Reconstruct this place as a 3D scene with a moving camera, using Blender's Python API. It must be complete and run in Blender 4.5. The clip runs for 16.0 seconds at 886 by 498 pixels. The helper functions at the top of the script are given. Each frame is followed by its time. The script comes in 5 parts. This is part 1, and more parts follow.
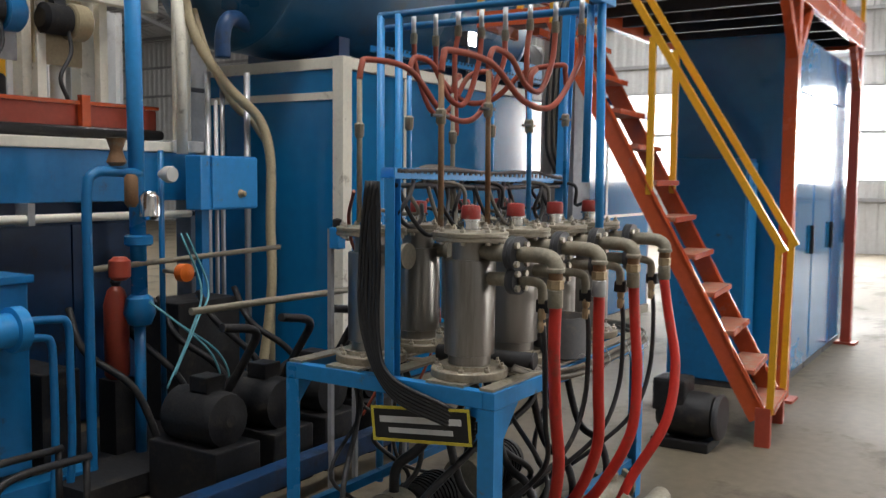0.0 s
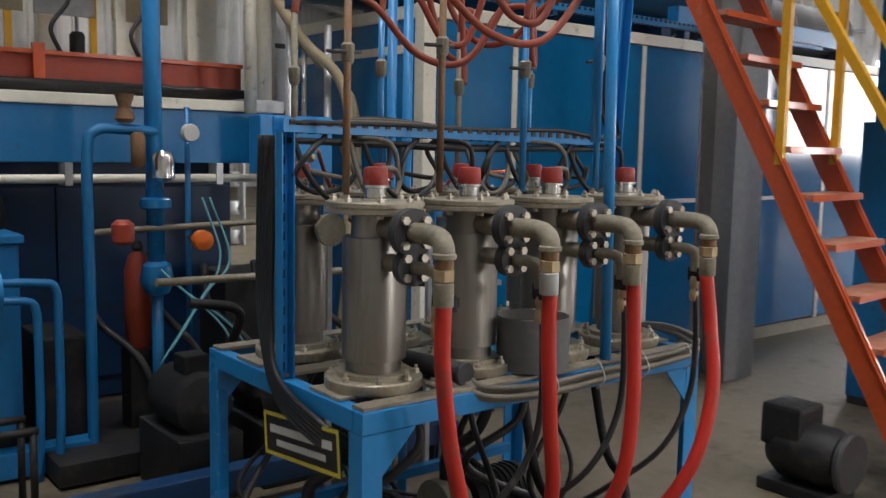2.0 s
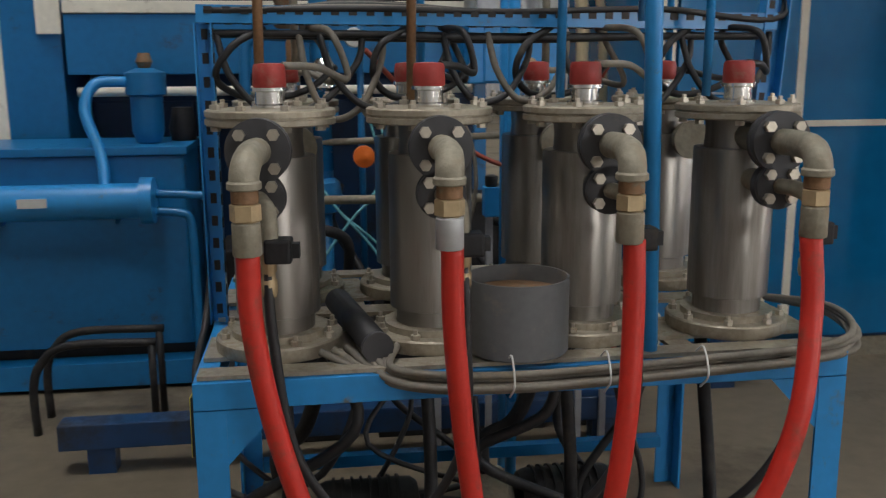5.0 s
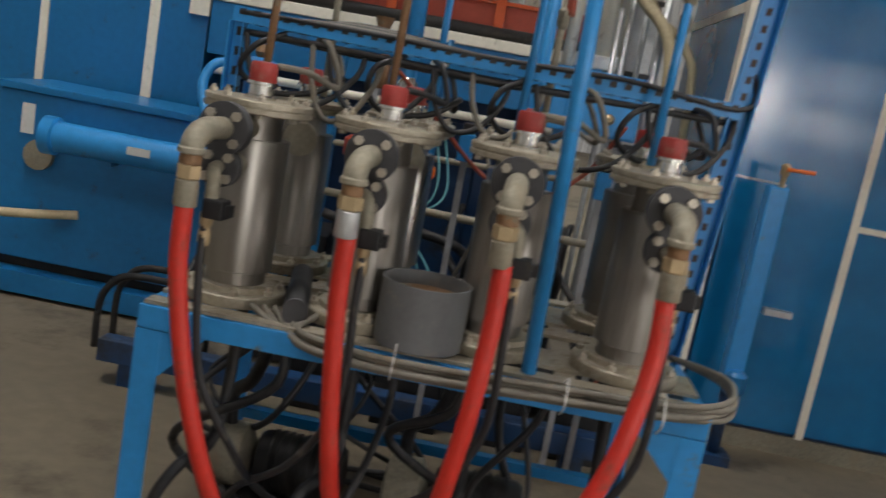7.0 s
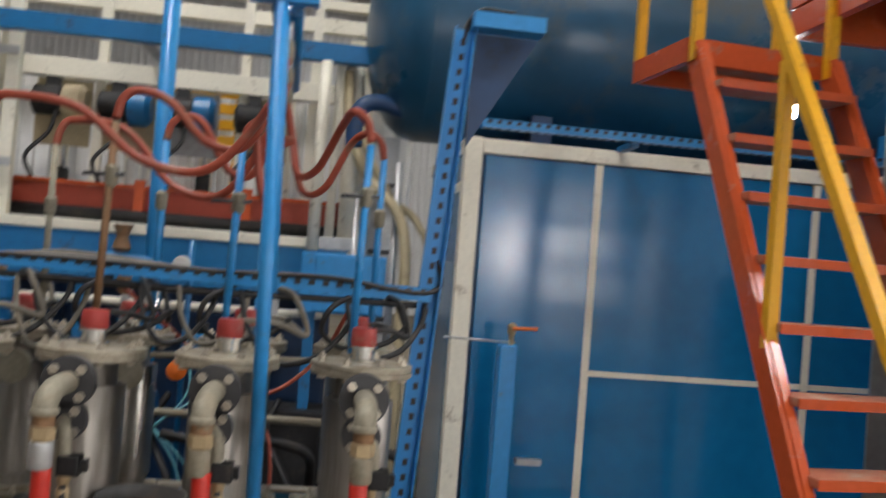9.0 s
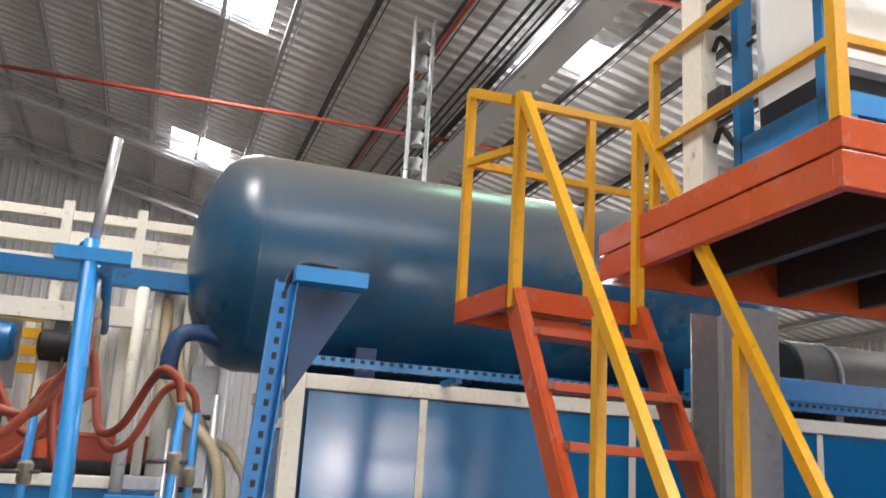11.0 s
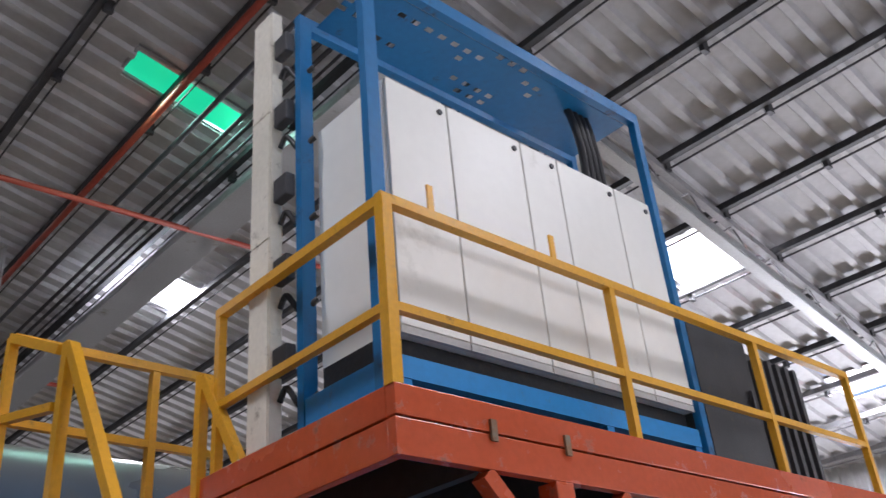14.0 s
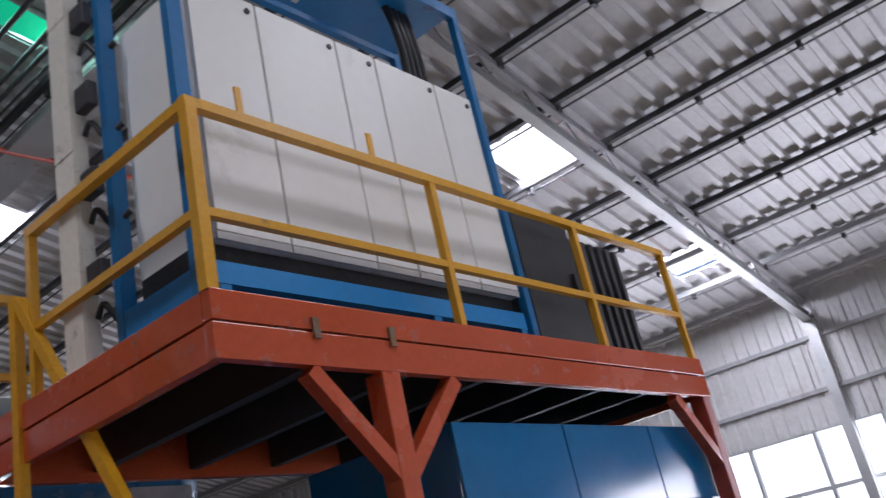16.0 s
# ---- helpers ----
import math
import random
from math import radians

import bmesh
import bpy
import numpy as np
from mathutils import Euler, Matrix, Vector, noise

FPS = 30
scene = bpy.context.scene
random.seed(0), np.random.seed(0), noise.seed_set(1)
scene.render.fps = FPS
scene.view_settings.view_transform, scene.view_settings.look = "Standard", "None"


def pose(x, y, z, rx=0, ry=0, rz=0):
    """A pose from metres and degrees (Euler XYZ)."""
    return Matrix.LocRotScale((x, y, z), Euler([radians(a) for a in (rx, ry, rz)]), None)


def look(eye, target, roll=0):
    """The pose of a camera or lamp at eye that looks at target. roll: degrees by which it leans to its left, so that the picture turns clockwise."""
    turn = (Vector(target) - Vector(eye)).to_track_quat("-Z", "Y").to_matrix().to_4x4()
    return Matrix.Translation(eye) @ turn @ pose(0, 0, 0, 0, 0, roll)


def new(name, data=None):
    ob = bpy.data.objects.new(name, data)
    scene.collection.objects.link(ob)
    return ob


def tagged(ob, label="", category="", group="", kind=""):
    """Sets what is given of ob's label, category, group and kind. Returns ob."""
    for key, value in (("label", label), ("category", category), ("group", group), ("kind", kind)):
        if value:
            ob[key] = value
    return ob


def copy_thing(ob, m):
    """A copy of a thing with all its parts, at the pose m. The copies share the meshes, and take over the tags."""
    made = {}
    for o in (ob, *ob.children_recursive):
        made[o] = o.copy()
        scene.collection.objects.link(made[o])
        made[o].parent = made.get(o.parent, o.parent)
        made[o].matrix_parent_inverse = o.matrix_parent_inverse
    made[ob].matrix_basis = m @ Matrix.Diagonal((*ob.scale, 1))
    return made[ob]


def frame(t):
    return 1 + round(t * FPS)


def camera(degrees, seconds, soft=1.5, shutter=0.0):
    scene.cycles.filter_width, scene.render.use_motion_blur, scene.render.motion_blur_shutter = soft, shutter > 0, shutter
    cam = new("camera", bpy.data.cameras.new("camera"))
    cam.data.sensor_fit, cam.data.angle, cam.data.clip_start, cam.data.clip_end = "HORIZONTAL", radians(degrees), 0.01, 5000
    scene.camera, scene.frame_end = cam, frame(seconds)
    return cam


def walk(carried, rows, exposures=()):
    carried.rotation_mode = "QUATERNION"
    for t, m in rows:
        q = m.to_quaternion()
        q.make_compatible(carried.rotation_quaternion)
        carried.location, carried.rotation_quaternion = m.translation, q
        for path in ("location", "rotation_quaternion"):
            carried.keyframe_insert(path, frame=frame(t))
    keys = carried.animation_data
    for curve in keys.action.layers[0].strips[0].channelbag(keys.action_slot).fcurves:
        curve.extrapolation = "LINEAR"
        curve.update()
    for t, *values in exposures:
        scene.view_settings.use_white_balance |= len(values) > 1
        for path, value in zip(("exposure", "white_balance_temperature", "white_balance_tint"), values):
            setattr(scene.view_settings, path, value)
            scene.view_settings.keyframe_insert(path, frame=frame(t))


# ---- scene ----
cam = camera(51.9, 16.0, soft=1.3, shutter=0.5)
PATH = [
    (0, (1.834, 1.327, 1.617), (3.511, 2.405, 1.46), 0.5),
    (0.5, (2.24, 1.24, 1.576), (3.826, 2.444, 1.383), 0.2),
    (1, (2.613, 1.106, 1.569), (4.09, 2.441, 1.373), -0.5),
    (1.5, (2.974, 0.908, 1.597), (4.304, 2.376, 1.323), 0.4),
    (2, (3.331, 0.868, 1.571), (4.567, 2.425, 1.35), 1.1),
    (2.5, (3.692, 0.844, 1.549), (4.729, 2.541, 1.338), -1.5),
    (3, (3.969, 0.8, 1.544), (4.873, 2.558, 1.238), -0.5),
    (3.5, (4.253, 0.876, 1.5), (5.095, 2.664, 1.192), -0.0),
    (4, (4.479, 0.982, 1.519), (5.139, 2.847, 1.225), -1.7),
    (4.5, (4.768, 1.002, 1.502), (5.249, 2.906, 1.122), -0.6),
    (4.7, (4.865, 1.01, 1.509), (5.253, 2.93, 1.101), -0.8),
    (6.8, (5.53, 0.674, 1.519), (5.341, 2.631, 1.149), 7.6),
    (7, (5.596, 0.642, 1.552), (5.492, 2.606, 1.191), 10.5),
    (7.5, (5.711, 0.543, 1.582), (5.723, 2.532, 1.371), 8.7),
    (8, (5.777, 0.513, 1.635), (5.873, 2.508, 1.533), 7.5),
    (8.5, (5.843, 0.466, 1.668), (5.992, 2.46, 1.641), 6.9),
    (9, (5.892, 0.444, 1.703), (6.146, 2.427, 1.746), 4.5),
    (9.2, (5.909, 0.402, 1.722), (6.203, 2.376, 1.844), 1.9),
    (11.3, (5.906, 0.534, 1.933), (6.508, 2.36, 2.484), 3.8),
    (11.5, (5.953, 0.57, 1.963), (6.576, 2.377, 2.552), 3.7),
    (12, (5.959, 0.598, 1.981), (6.761, 2.289, 2.686), 2.6),
    (12.5, (5.951, 0.575, 1.992), (6.919, 2.084, 2.877), 0.4),
    (13, (6.025, 0.603, 2.036), (7.099, 1.982, 3.009), -0.8),
    (13.5, (6.064, 0.594, 2.04), (7.224, 1.898, 3.017), -2.6),
    (14, (6.102, 0.571, 2.051), (7.327, 1.822, 3.018), -5.5),
    (14.5, (6.123, 0.544, 2.045), (7.431, 1.724, 2.993), -6.5),
    (15, (6.15, 0.543, 2.032), (7.507, 1.725, 2.906), -7.6),
    (15.5, (6.179, 0.532, 2.01), (7.588, 1.714, 2.795), -10.2),
    (16, (6.192, 0.468, 1.99), (7.684, 1.578, 2.727), -12.9),
]
EXPOSURES = [(0, 0.35, 6500, 10), (4.7, 0.0, 6500, 10), (7.0, 0.15, 6700, 10), (9.2, 0.4, 6600, 11), (11.3, 0.95, 6600, 14), (12.7, 1.25, 6300, 14), (13.4, 0.25, 6050, 18), (14.5, -0.15, 5900, 19), (16, -0.65, 5800, 20)]
walk(cam, [(t, look(eye, target, roll)) for t, eye, target, roll in PATH], EXPOSURES)

# ---- sky and daylight ----
world = bpy.data.worlds.new("sky")
scene.world = world
world.use_nodes = True
wn = world.node_tree.nodes
sky_tex = wn.new("ShaderNodeTexSky")
sky_tex.sky_type, sky_tex.sun_disc = "NISHITA", False
sky_tex.sun_elevation, sky_tex.sun_rotation = radians(55), radians(120)
world.node_tree.links.new(sky_tex.outputs[0], wn["Background"].inputs[0])
wn["Background"].inputs[1].default_value = 0.15
sun_data = bpy.data.lights.new("sun", "SUN")
sun_data.energy, sun_data.angle, sun_data.color = 2.0, radians(3), (1, 0.95, 0.88)
new("sun", sun_data).matrix_world = look((40, -25, 60), (10, 5, 0))


def area_lamp(name, eye, target, w, h, watts, colour=(1, 1, 1)):
    d = bpy.data.lights.new(name, "AREA")
    d.shape, d.size, d.size_y, d.energy, d.color = "RECTANGLE", w, h, watts, colour
    ob = new(name, d)
    ob.matrix_world = look(eye, target)
    return ob


# roof plane: falls towards +x
EAVE_X, EAVE_Z, SLOPE, RIDGE_X = 24.0, 6.3, 0.233, 1.0


def roof_z(x):
    return EAVE_Z + SLOPE * (EAVE_X - x) if x > RIDGE_X else EAVE_Z + SLOPE * (EAVE_X - RIDGE_X) - SLOPE * (RIDGE_X - x)


# skylights, seen and added: x0, x1, y0, y1
SKYLIGHTS_SEEN_AND_ADDED = [(16.25, 17.45, 6.0, 7.0), (20.85, 21.7, 5.93, 6.83), (11.5, 12.5, 12.7, 13.8), (5.7, 7.2, 15.5, 16.9), (5.6, 7.15, 24.0, 26.0),
             (9.42, 10.87, 8.75, 9.25), (3.0, 5.2, -1.6, -0.4), (7.6, 9.8, -2.6, -1.4), (12.5, 14.5, -1.6, -0.4), (16.1, 17.2, 12.6, 13.6), (2.4, 4.6, 2.4, 3.9)]
# entries 6, 7, 8 and 10 lie out of view, added as fill lights
for i, (x0, x1, y0, y1) in enumerate(SKYLIGHTS_SEEN_AND_ADDED):
    cx, cy = (x0 + x1) / 2, (y0 + y1) / 2
    watts = {5: 60, 6: 170, 7: 170, 8: 240, 10: 470}.get(i, 260)
    tint = (0.5, 1, 0.75) if i == 5 else (1.0, 0.99, 0.97)
    area_lamp("skylight_daylight", (cx, cy, roof_z(cx) - 0.12), (cx, cy, 0), x1 - x0, y1 - y0, watts, tint)
# daylight of the end wall's window band and of two small windows behind the walk
area_lamp("window_daylight", (23.9, 4.2, 2.6), (0, 4.2, 1.8), 19.0, 2.1, 1700, (1, 0.99, 0.97))
for wx, watts in ((9.55, 90), (10.85, 40)):
    area_lamp("window_daylight", (wx, -6.9, 2.15), (wx, 5, 2.1), 0.7, 0.85, watts, (1, 0.98, 0.96))

# ---- materials ----


def material(name, base, rough=0.5, metal=0.0, var=0.12, scale=6.0, bump=0.1, dirt=None, dirt_amount=0.3, dirt_scale=2.5, per_object=0.0, stretch=(1, 1, 1), coat=0.0):
    m = bpy.data.materials.new(name)
    m.use_nodes = True
    nt = m.node_tree
    n, ln = nt.nodes, nt.links
    bsdf = n["Principled BSDF"]
    tc = n.new("ShaderNodeTexCoord")
    geo = n.new("ShaderNodeNewGeometry")
    mp = n.new("ShaderNodeMapping")
    mp.inputs["Scale"].default_value = stretch
    ln.new(geo.outputs["Position"], mp.inputs["Vector"])
    fine = n.new("ShaderNodeTexNoise")
    fine.inputs["Scale"].default_value, fine.inputs["Detail"].default_value = scale * 8, 6
    ln.new(mp.outputs[0], fine.inputs["Vector"])
    broad = n.new("ShaderNodeTexNoise")
    broad.inputs["Scale"].default_value, broad.inputs["Detail"].default_value = scale * 0.35, 5
    ln.new(mp.outputs[0], broad.inputs["Vector"])
    add = n.new("ShaderNodeMath")
    add.operation = "ADD"
    ln.new(fine.outputs[0], add.inputs[0])
    ln.new(broad.outputs[0], add.inputs[1])
    ramp = n.new("ShaderNodeMapRange")
    ramp.inputs["From Min"].default_value, ramp.inputs["From Max"].default_value = 0.6, 1.4
    ramp.inputs["To Min"].default_value, ramp.inputs["To Max"].default_value = 1 - var, 1 + var
    ln.new(add.outputs[0], ramp.inputs["Value"])
    hsv = n.new("ShaderNodeHueSaturation")
    hsv.inputs["Color"].default_value = (*base, 1)
    value = ramp.outputs[0]
    if per_object:
        info = n.new("ShaderNodeObjectInfo")
        r2 = n.new("ShaderNodeMapRange")
        r2.inputs["To Min"].default_value, r2.inputs["To Max"].default_value = 1 - per_object, 1 + per_object
        ln.new(info.outputs["Random"], r2.inputs["Value"])
        mul = n.new("ShaderNodeMath")
        mul.operation = "MULTIPLY"
        ln.new(value, mul.inputs[0])
        ln.new(r2.outputs[0], mul.inputs[1])
        value = mul.outputs[0]
    ln.new(value, hsv.inputs["Value"])
    colour = hsv.outputs[0]
    rr = n.new("ShaderNodeMapRange")
    rr.inputs["From Min"].default_value, rr.inputs["From Max"].default_value = 0.3, 0.7
    rr.inputs["To Min"].default_value, rr.inputs["To Max"].default_value = max(0.04, rough - 0.1), min(1, rough + 0.12)
    ln.new(broad.outputs[0], rr.inputs["Value"])
    rough_out = rr.outputs[0]
    if dirt:
        spots = n.new("ShaderNodeTexNoise")
        spots.inputs["Scale"].default_value, spots.inputs["Detail"].default_value, spots.inputs["Roughness"].default_value = dirt_scale, 8, 0.7
        ln.new(mp.outputs[0], spots.inputs["Vector"])
        cut = n.new("ShaderNodeMapRange")
        cut.inputs["From Min"].default_value, cut.inputs["From Max"].default_value = 0.68 - 0.35 * dirt_amount, 0.78 - 0.2 * dirt_amount
        ln.new(spots.outputs[0], cut.inputs["Value"])
        mix = n.new("ShaderNodeMixRGB")
        mix.inputs[2].default_value = (*dirt, 1)
        ln.new(cut.outputs[0], mix.inputs[0])
        ln.new(colour, mix.inputs[1])
        colour = mix.outputs[0]
        rmix = n.new("ShaderNodeMix")
        ln.new(cut.outputs[0], rmix.inputs[0])
        ln.new(rough_out, rmix.inputs[2])
        rmix.inputs[3].default_value = 0.85
        rough_out = rmix.outputs[0]
        if metal:
            met = n.new("ShaderNodeMapRange")
            met.inputs["To Min"].default_value, met.inputs["To Max"].default_value = metal, 0
            ln.new(cut.outputs[0], met.inputs["Value"])
            ln.new(met.outputs[0], bsdf.inputs["Metallic"])
    ln.new(colour, bsdf.inputs["Base Color"])
    ln.new(rough_out, bsdf.inputs["Roughness"])
    if not (dirt and metal):
        bsdf.inputs["Metallic"].default_value = metal
    bsdf.inputs["Coat Weight"].default_value = coat
    if bump:
        b = n.new("ShaderNodeBump")
        b.inputs["Strength"].default_value, b.inputs["Distance"].default_value = bump, 0.004
        ln.new(add.outputs[0], b.inputs["Height"])
        ln.new(b.outputs[0], bsdf.inputs["Normal"])
    return m


DUST = (0.25, 0.205, 0.145)
BLUE = material("blue_paint", (0.006, 0.145, 0.36), 0.38, var=0.15, scale=3, dirt=(0.05, 0.07, 0.09), dirt_amount=0.25, dirt_scale=7)
BLUE_PANEL = material("blue_panel_paint", (0.004, 0.15, 0.36), 0.14, var=0.12, scale=1.5, bump=0.02)
BLUE_LIGHT = material("bright_blue_paint", (0.02, 0.24, 0.58), 0.35, var=0.12, scale=4, dirt=(0.12, 0.13, 0.13), dirt_amount=0.2, dirt_scale=12)
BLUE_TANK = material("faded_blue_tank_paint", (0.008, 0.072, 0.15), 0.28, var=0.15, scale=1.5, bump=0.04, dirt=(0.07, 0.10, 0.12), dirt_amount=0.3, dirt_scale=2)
# also colours in the shade under the long machine's overhang
BLUE_DARK = material("dark_blue_paint_and_shade", (0.008, 0.045, 0.13), 0.4, var=0.2, scale=2, dirt=(0.03, 0.03, 0.03), dirt_amount=0.4)
CREAM = material("cream_paint", (0.8, 0.76, 0.65), 0.5, var=0.1, scale=5, dirt=(0.28, 0.23, 0.16), dirt_amount=0.25, dirt_scale=8)
WHITE = material("white_cabinet_paint", (0.82, 0.815, 0.765), 0.4, var=0.03, scale=2, bump=0.02, dirt=(0.6, 0.59, 0.53), dirt_amount=0.2, dirt_scale=1.4)
ORANGE = material("orange_red_paint", (0.53, 0.09, 0.028), 0.22, var=0.14, scale=4, dirt=(0.20, 0.09, 0.05), dirt_amount=0.22, dirt_scale=9)
RED_COLUMN = material("dull_red_paint", (0.36, 0.055, 0.03), 0.45, var=0.15, scale=4, dirt=(0.15, 0.07, 0.05), dirt_amount=0.3)
YELLOW = material("yellow_paint", (0.72, 0.36, 0.012), 0.38, var=0.12, scale=6, dirt=(0.32, 0.18, 0.05), dirt_amount=0.2, dirt_scale=14)
TREAD = material("worn_tread_plate", (0.42, 0.13, 0.07), 0.55, var=0.25, scale=8, dirt=(0.42, 0.33, 0.25), dirt_amount=0.6, dirt_scale=10)
STEEL = material("brushed_stainless", (0.32, 0.30, 0.275), 0.36, 1.0, var=0.15, scale=4, bump=0.04, stretch=(1, 1, 0.08), dirt=(0.15, 0.125, 0.1), dirt_amount=0.45, dirt_scale=6)
DUSTY = material("dusty_cast_metal", (0.27, 0.245, 0.19), 0.6, 0.35, var=0.3, scale=9, bump=0.4, dirt=DUST, dirt_amount=0.5, dirt_scale=12)
FLANGE = material("dusty_flange_steel", (0.37, 0.33, 0.26), 0.45, 0.5, var=0.25, scale=9, bump=0.25, dirt=DUST, dirt_amount=0.45, dirt_scale=16)
CHROME = material("chromed_steel", (0.7, 0.68, 0.64), 0.15, 1.0, var=0.08, bump=0.02)
BOLT = material("zinc_bolt", (0.55, 0.5, 0.42), 0.4, 0.8, var=0.2, bump=0.1, per_object=0.2)
BRASS = material("brass", (0.45, 0.34, 0.2), 0.5, 0.5, var=0.2, dirt=DUST, dirt_amount=0.3, dirt_scale=15)
GALV = material("galvanised_steel", (0.50, 0.51, 0.52), 0.45, 0.6, var=0.15, scale=5, bump=0.1, dirt=(0.25, 0.22, 0.18), dirt_amount=0.2)
GREY = material("grey_plastic", (0.13, 0.135, 0.14), 0.5, var=0.15, scale=6, dirt=(0.22, 0.2, 0.17), dirt_amount=0.3, dirt_scale=9)
BLACK = material("black_rubber", (0.018, 0.018, 0.02), 0.5, var=0.3, scale=8, bump=0.2, dirt=(0.09, 0.08, 0.065), dirt_amount=0.3, dirt_scale=12)
CABLE = material("dusty_grey_cable", (0.16, 0.145, 0.12), 0.65, var=0.25, scale=10, bump=0.3, dirt=DUST, dirt_amount=0.4, dirt_scale=15)
RED_HOSE = material("red_rubber_hose", (0.50, 0.022, 0.012), 0.45, var=0.15, scale=6, bump=0.15, dirt=(0.24, 0.06, 0.04), dirt_amount=0.3, dirt_scale=9)
RED_TUBE = material("dusty_red_tube", (0.30, 0.055, 0.03), 0.5, var=0.2, scale=8, bump=0.1, dirt=(0.25, 0.13, 0.08), dirt_amount=0.35, dirt_scale=10)
RED_CAP = material("red_plastic_cap", (0.33, 0.035, 0.03), 0.5, var=0.2, scale=9, dirt=(0.27, 0.13, 0.1), dirt_amount=0.4, dirt_scale=18)
TAN = material("tan_plastic_pipe", (0.42, 0.35, 0.22), 0.55, var=0.18, scale=8, dirt=(0.25, 0.2, 0.13), dirt_amount=0.3)
RUST = material("rusty_brown_pipe", (0.22, 0.12, 0.06), 0.65, 0.2, var=0.3, scale=12, bump=0.3, dirt=(0.17, 0.19, 0.15), dirt_amount=0.4, dirt_scale=14)
ORANGE_KNOB = material("orange_plastic", (0.75, 0.16, 0.02), 0.4, var=0.08)
TEAL = material("teal_hose", (0.10, 0.32, 0.38), 0.45, var=0.12)
CONCRETE = material("stained_concrete", (0.15, 0.122, 0.083), 0.6, var=0.22, scale=1.6, bump=0.25, dirt=(0.06, 0.048, 0.034), dirt_amount=0.45, dirt_scale=1.1)
SHEET = material("grey_roof_sheet", (0.56, 0.56, 0.57), 0.5, 0.2, var=0.12, scale=1.2, bump=0.03, dirt=(0.46, 0.45, 0.44), dirt_amount=0.25, dirt_scale=0.8)
WALL_SHEET = material("light_wall_sheet", (0.55, 0.55, 0.55), 0.5, 0.15, var=0.1, scale=1.5, bump=0.03, dirt=(0.40, 0.38, 0.36), dirt_amount=0.3, dirt_scale=0.9)
PALE_SHEET = material("pale_ribbed_sheet", (0.8, 0.79, 0.78), 0.5, var=0.08, scale=2, bump=0.03, dirt=(0.5, 0.47, 0.43), dirt_amount=0.25, dirt_scale=2)
STRUCT = material("primed_steel", (0.34, 0.34, 0.35), 0.5, 0.2, var=0.18, scale=3, dirt=(0.2, 0.18, 0.16), dirt_amount=0.3)
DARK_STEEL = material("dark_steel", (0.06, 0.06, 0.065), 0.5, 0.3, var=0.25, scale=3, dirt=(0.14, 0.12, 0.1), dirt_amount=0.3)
# grease on machinery, and the shade in the cabinet row's gap
GREASE_AND_SHADE = material("grease_and_gap_shade", (0.016, 0.016, 0.018), 0.55, 0.3, var=0.4, scale=6, bump=0.4, dirt=(0.045, 0.037, 0.03), dirt_amount=0.45, dirt_scale=11)
LABEL_BLACK = material("black_label", (0.015, 0.015, 0.015), 0.5, var=0.1)
LABEL_YELLOW = material("yellow_label", (0.6, 0.5, 0.05), 0.5, var=0.15)
PAPER = material("pale_label", (0.6, 0.6, 0.58), 0.6, var=0.1)


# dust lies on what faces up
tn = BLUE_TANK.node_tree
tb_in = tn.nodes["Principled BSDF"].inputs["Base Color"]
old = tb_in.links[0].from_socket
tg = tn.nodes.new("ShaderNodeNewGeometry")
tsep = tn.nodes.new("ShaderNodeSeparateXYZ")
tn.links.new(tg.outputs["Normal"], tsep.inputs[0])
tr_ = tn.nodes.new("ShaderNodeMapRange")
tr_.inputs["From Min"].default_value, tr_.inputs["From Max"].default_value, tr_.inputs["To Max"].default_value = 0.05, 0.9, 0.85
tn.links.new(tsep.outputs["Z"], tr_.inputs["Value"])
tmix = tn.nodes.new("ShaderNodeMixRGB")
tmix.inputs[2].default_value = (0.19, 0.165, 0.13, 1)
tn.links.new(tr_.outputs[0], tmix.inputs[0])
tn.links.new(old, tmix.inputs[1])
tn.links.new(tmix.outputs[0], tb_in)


def glass(name, colour, transmission=1.0, rough=0.1):
    m = material(name, colour, rough, var=0.05, scale=3, bump=0.05)
    b = m.node_tree.nodes["Principled BSDF"]
    b.inputs["Transmission Weight"].default_value = transmission
    b.inputs["IOR"].default_value = 1.1
    return m


def glowing(name, colour, strength):
    m = bpy.data.materials.new(name)
    m.use_nodes = True
    b = m.node_tree.nodes["Principled BSDF"]
    b.inputs["Base Color"].default_value = (*colour, 1)
    b.inputs["Emission Color"].default_value = (*colour, 1)
    b.inputs["Emission Strength"].default_value = strength
    return m


PANE = glass("clear_pane", (0.95, 0.97, 1.0))
PANE_GREEN = glass("green_pane", (0.05, 0.85, 0.45), 1.0, 0.2)
DAY_BACKDROP = glowing("daylight_backdrop", (1, 1, 1), 3.0)
GREEN_SHEET_GLOW = glowing("green_sheet_glow", (0.01, 0.6, 0.28), 0.9)
LAMP_GLOW = glowing("lamp_glow", (1, 0.98, 0.95), 25.0)

# ---- mesh helpers ----


def mesh_from(name, bm, mat):
    me = bpy.data.meshes.new(name)
    bm.normal_update()
    bm.to_mesh(me)
    bm.free()
    me.materials.append(mat)
    return me


def part(name, bm, mat, parent=None, label=""):
    ob = new(name, mesh_from(name, bm, mat) if isinstance(bm, bmesh.types.BMesh) else bm)
    if parent:
        ob.parent = parent
    if label:
        ob["label"] = label
    return ob


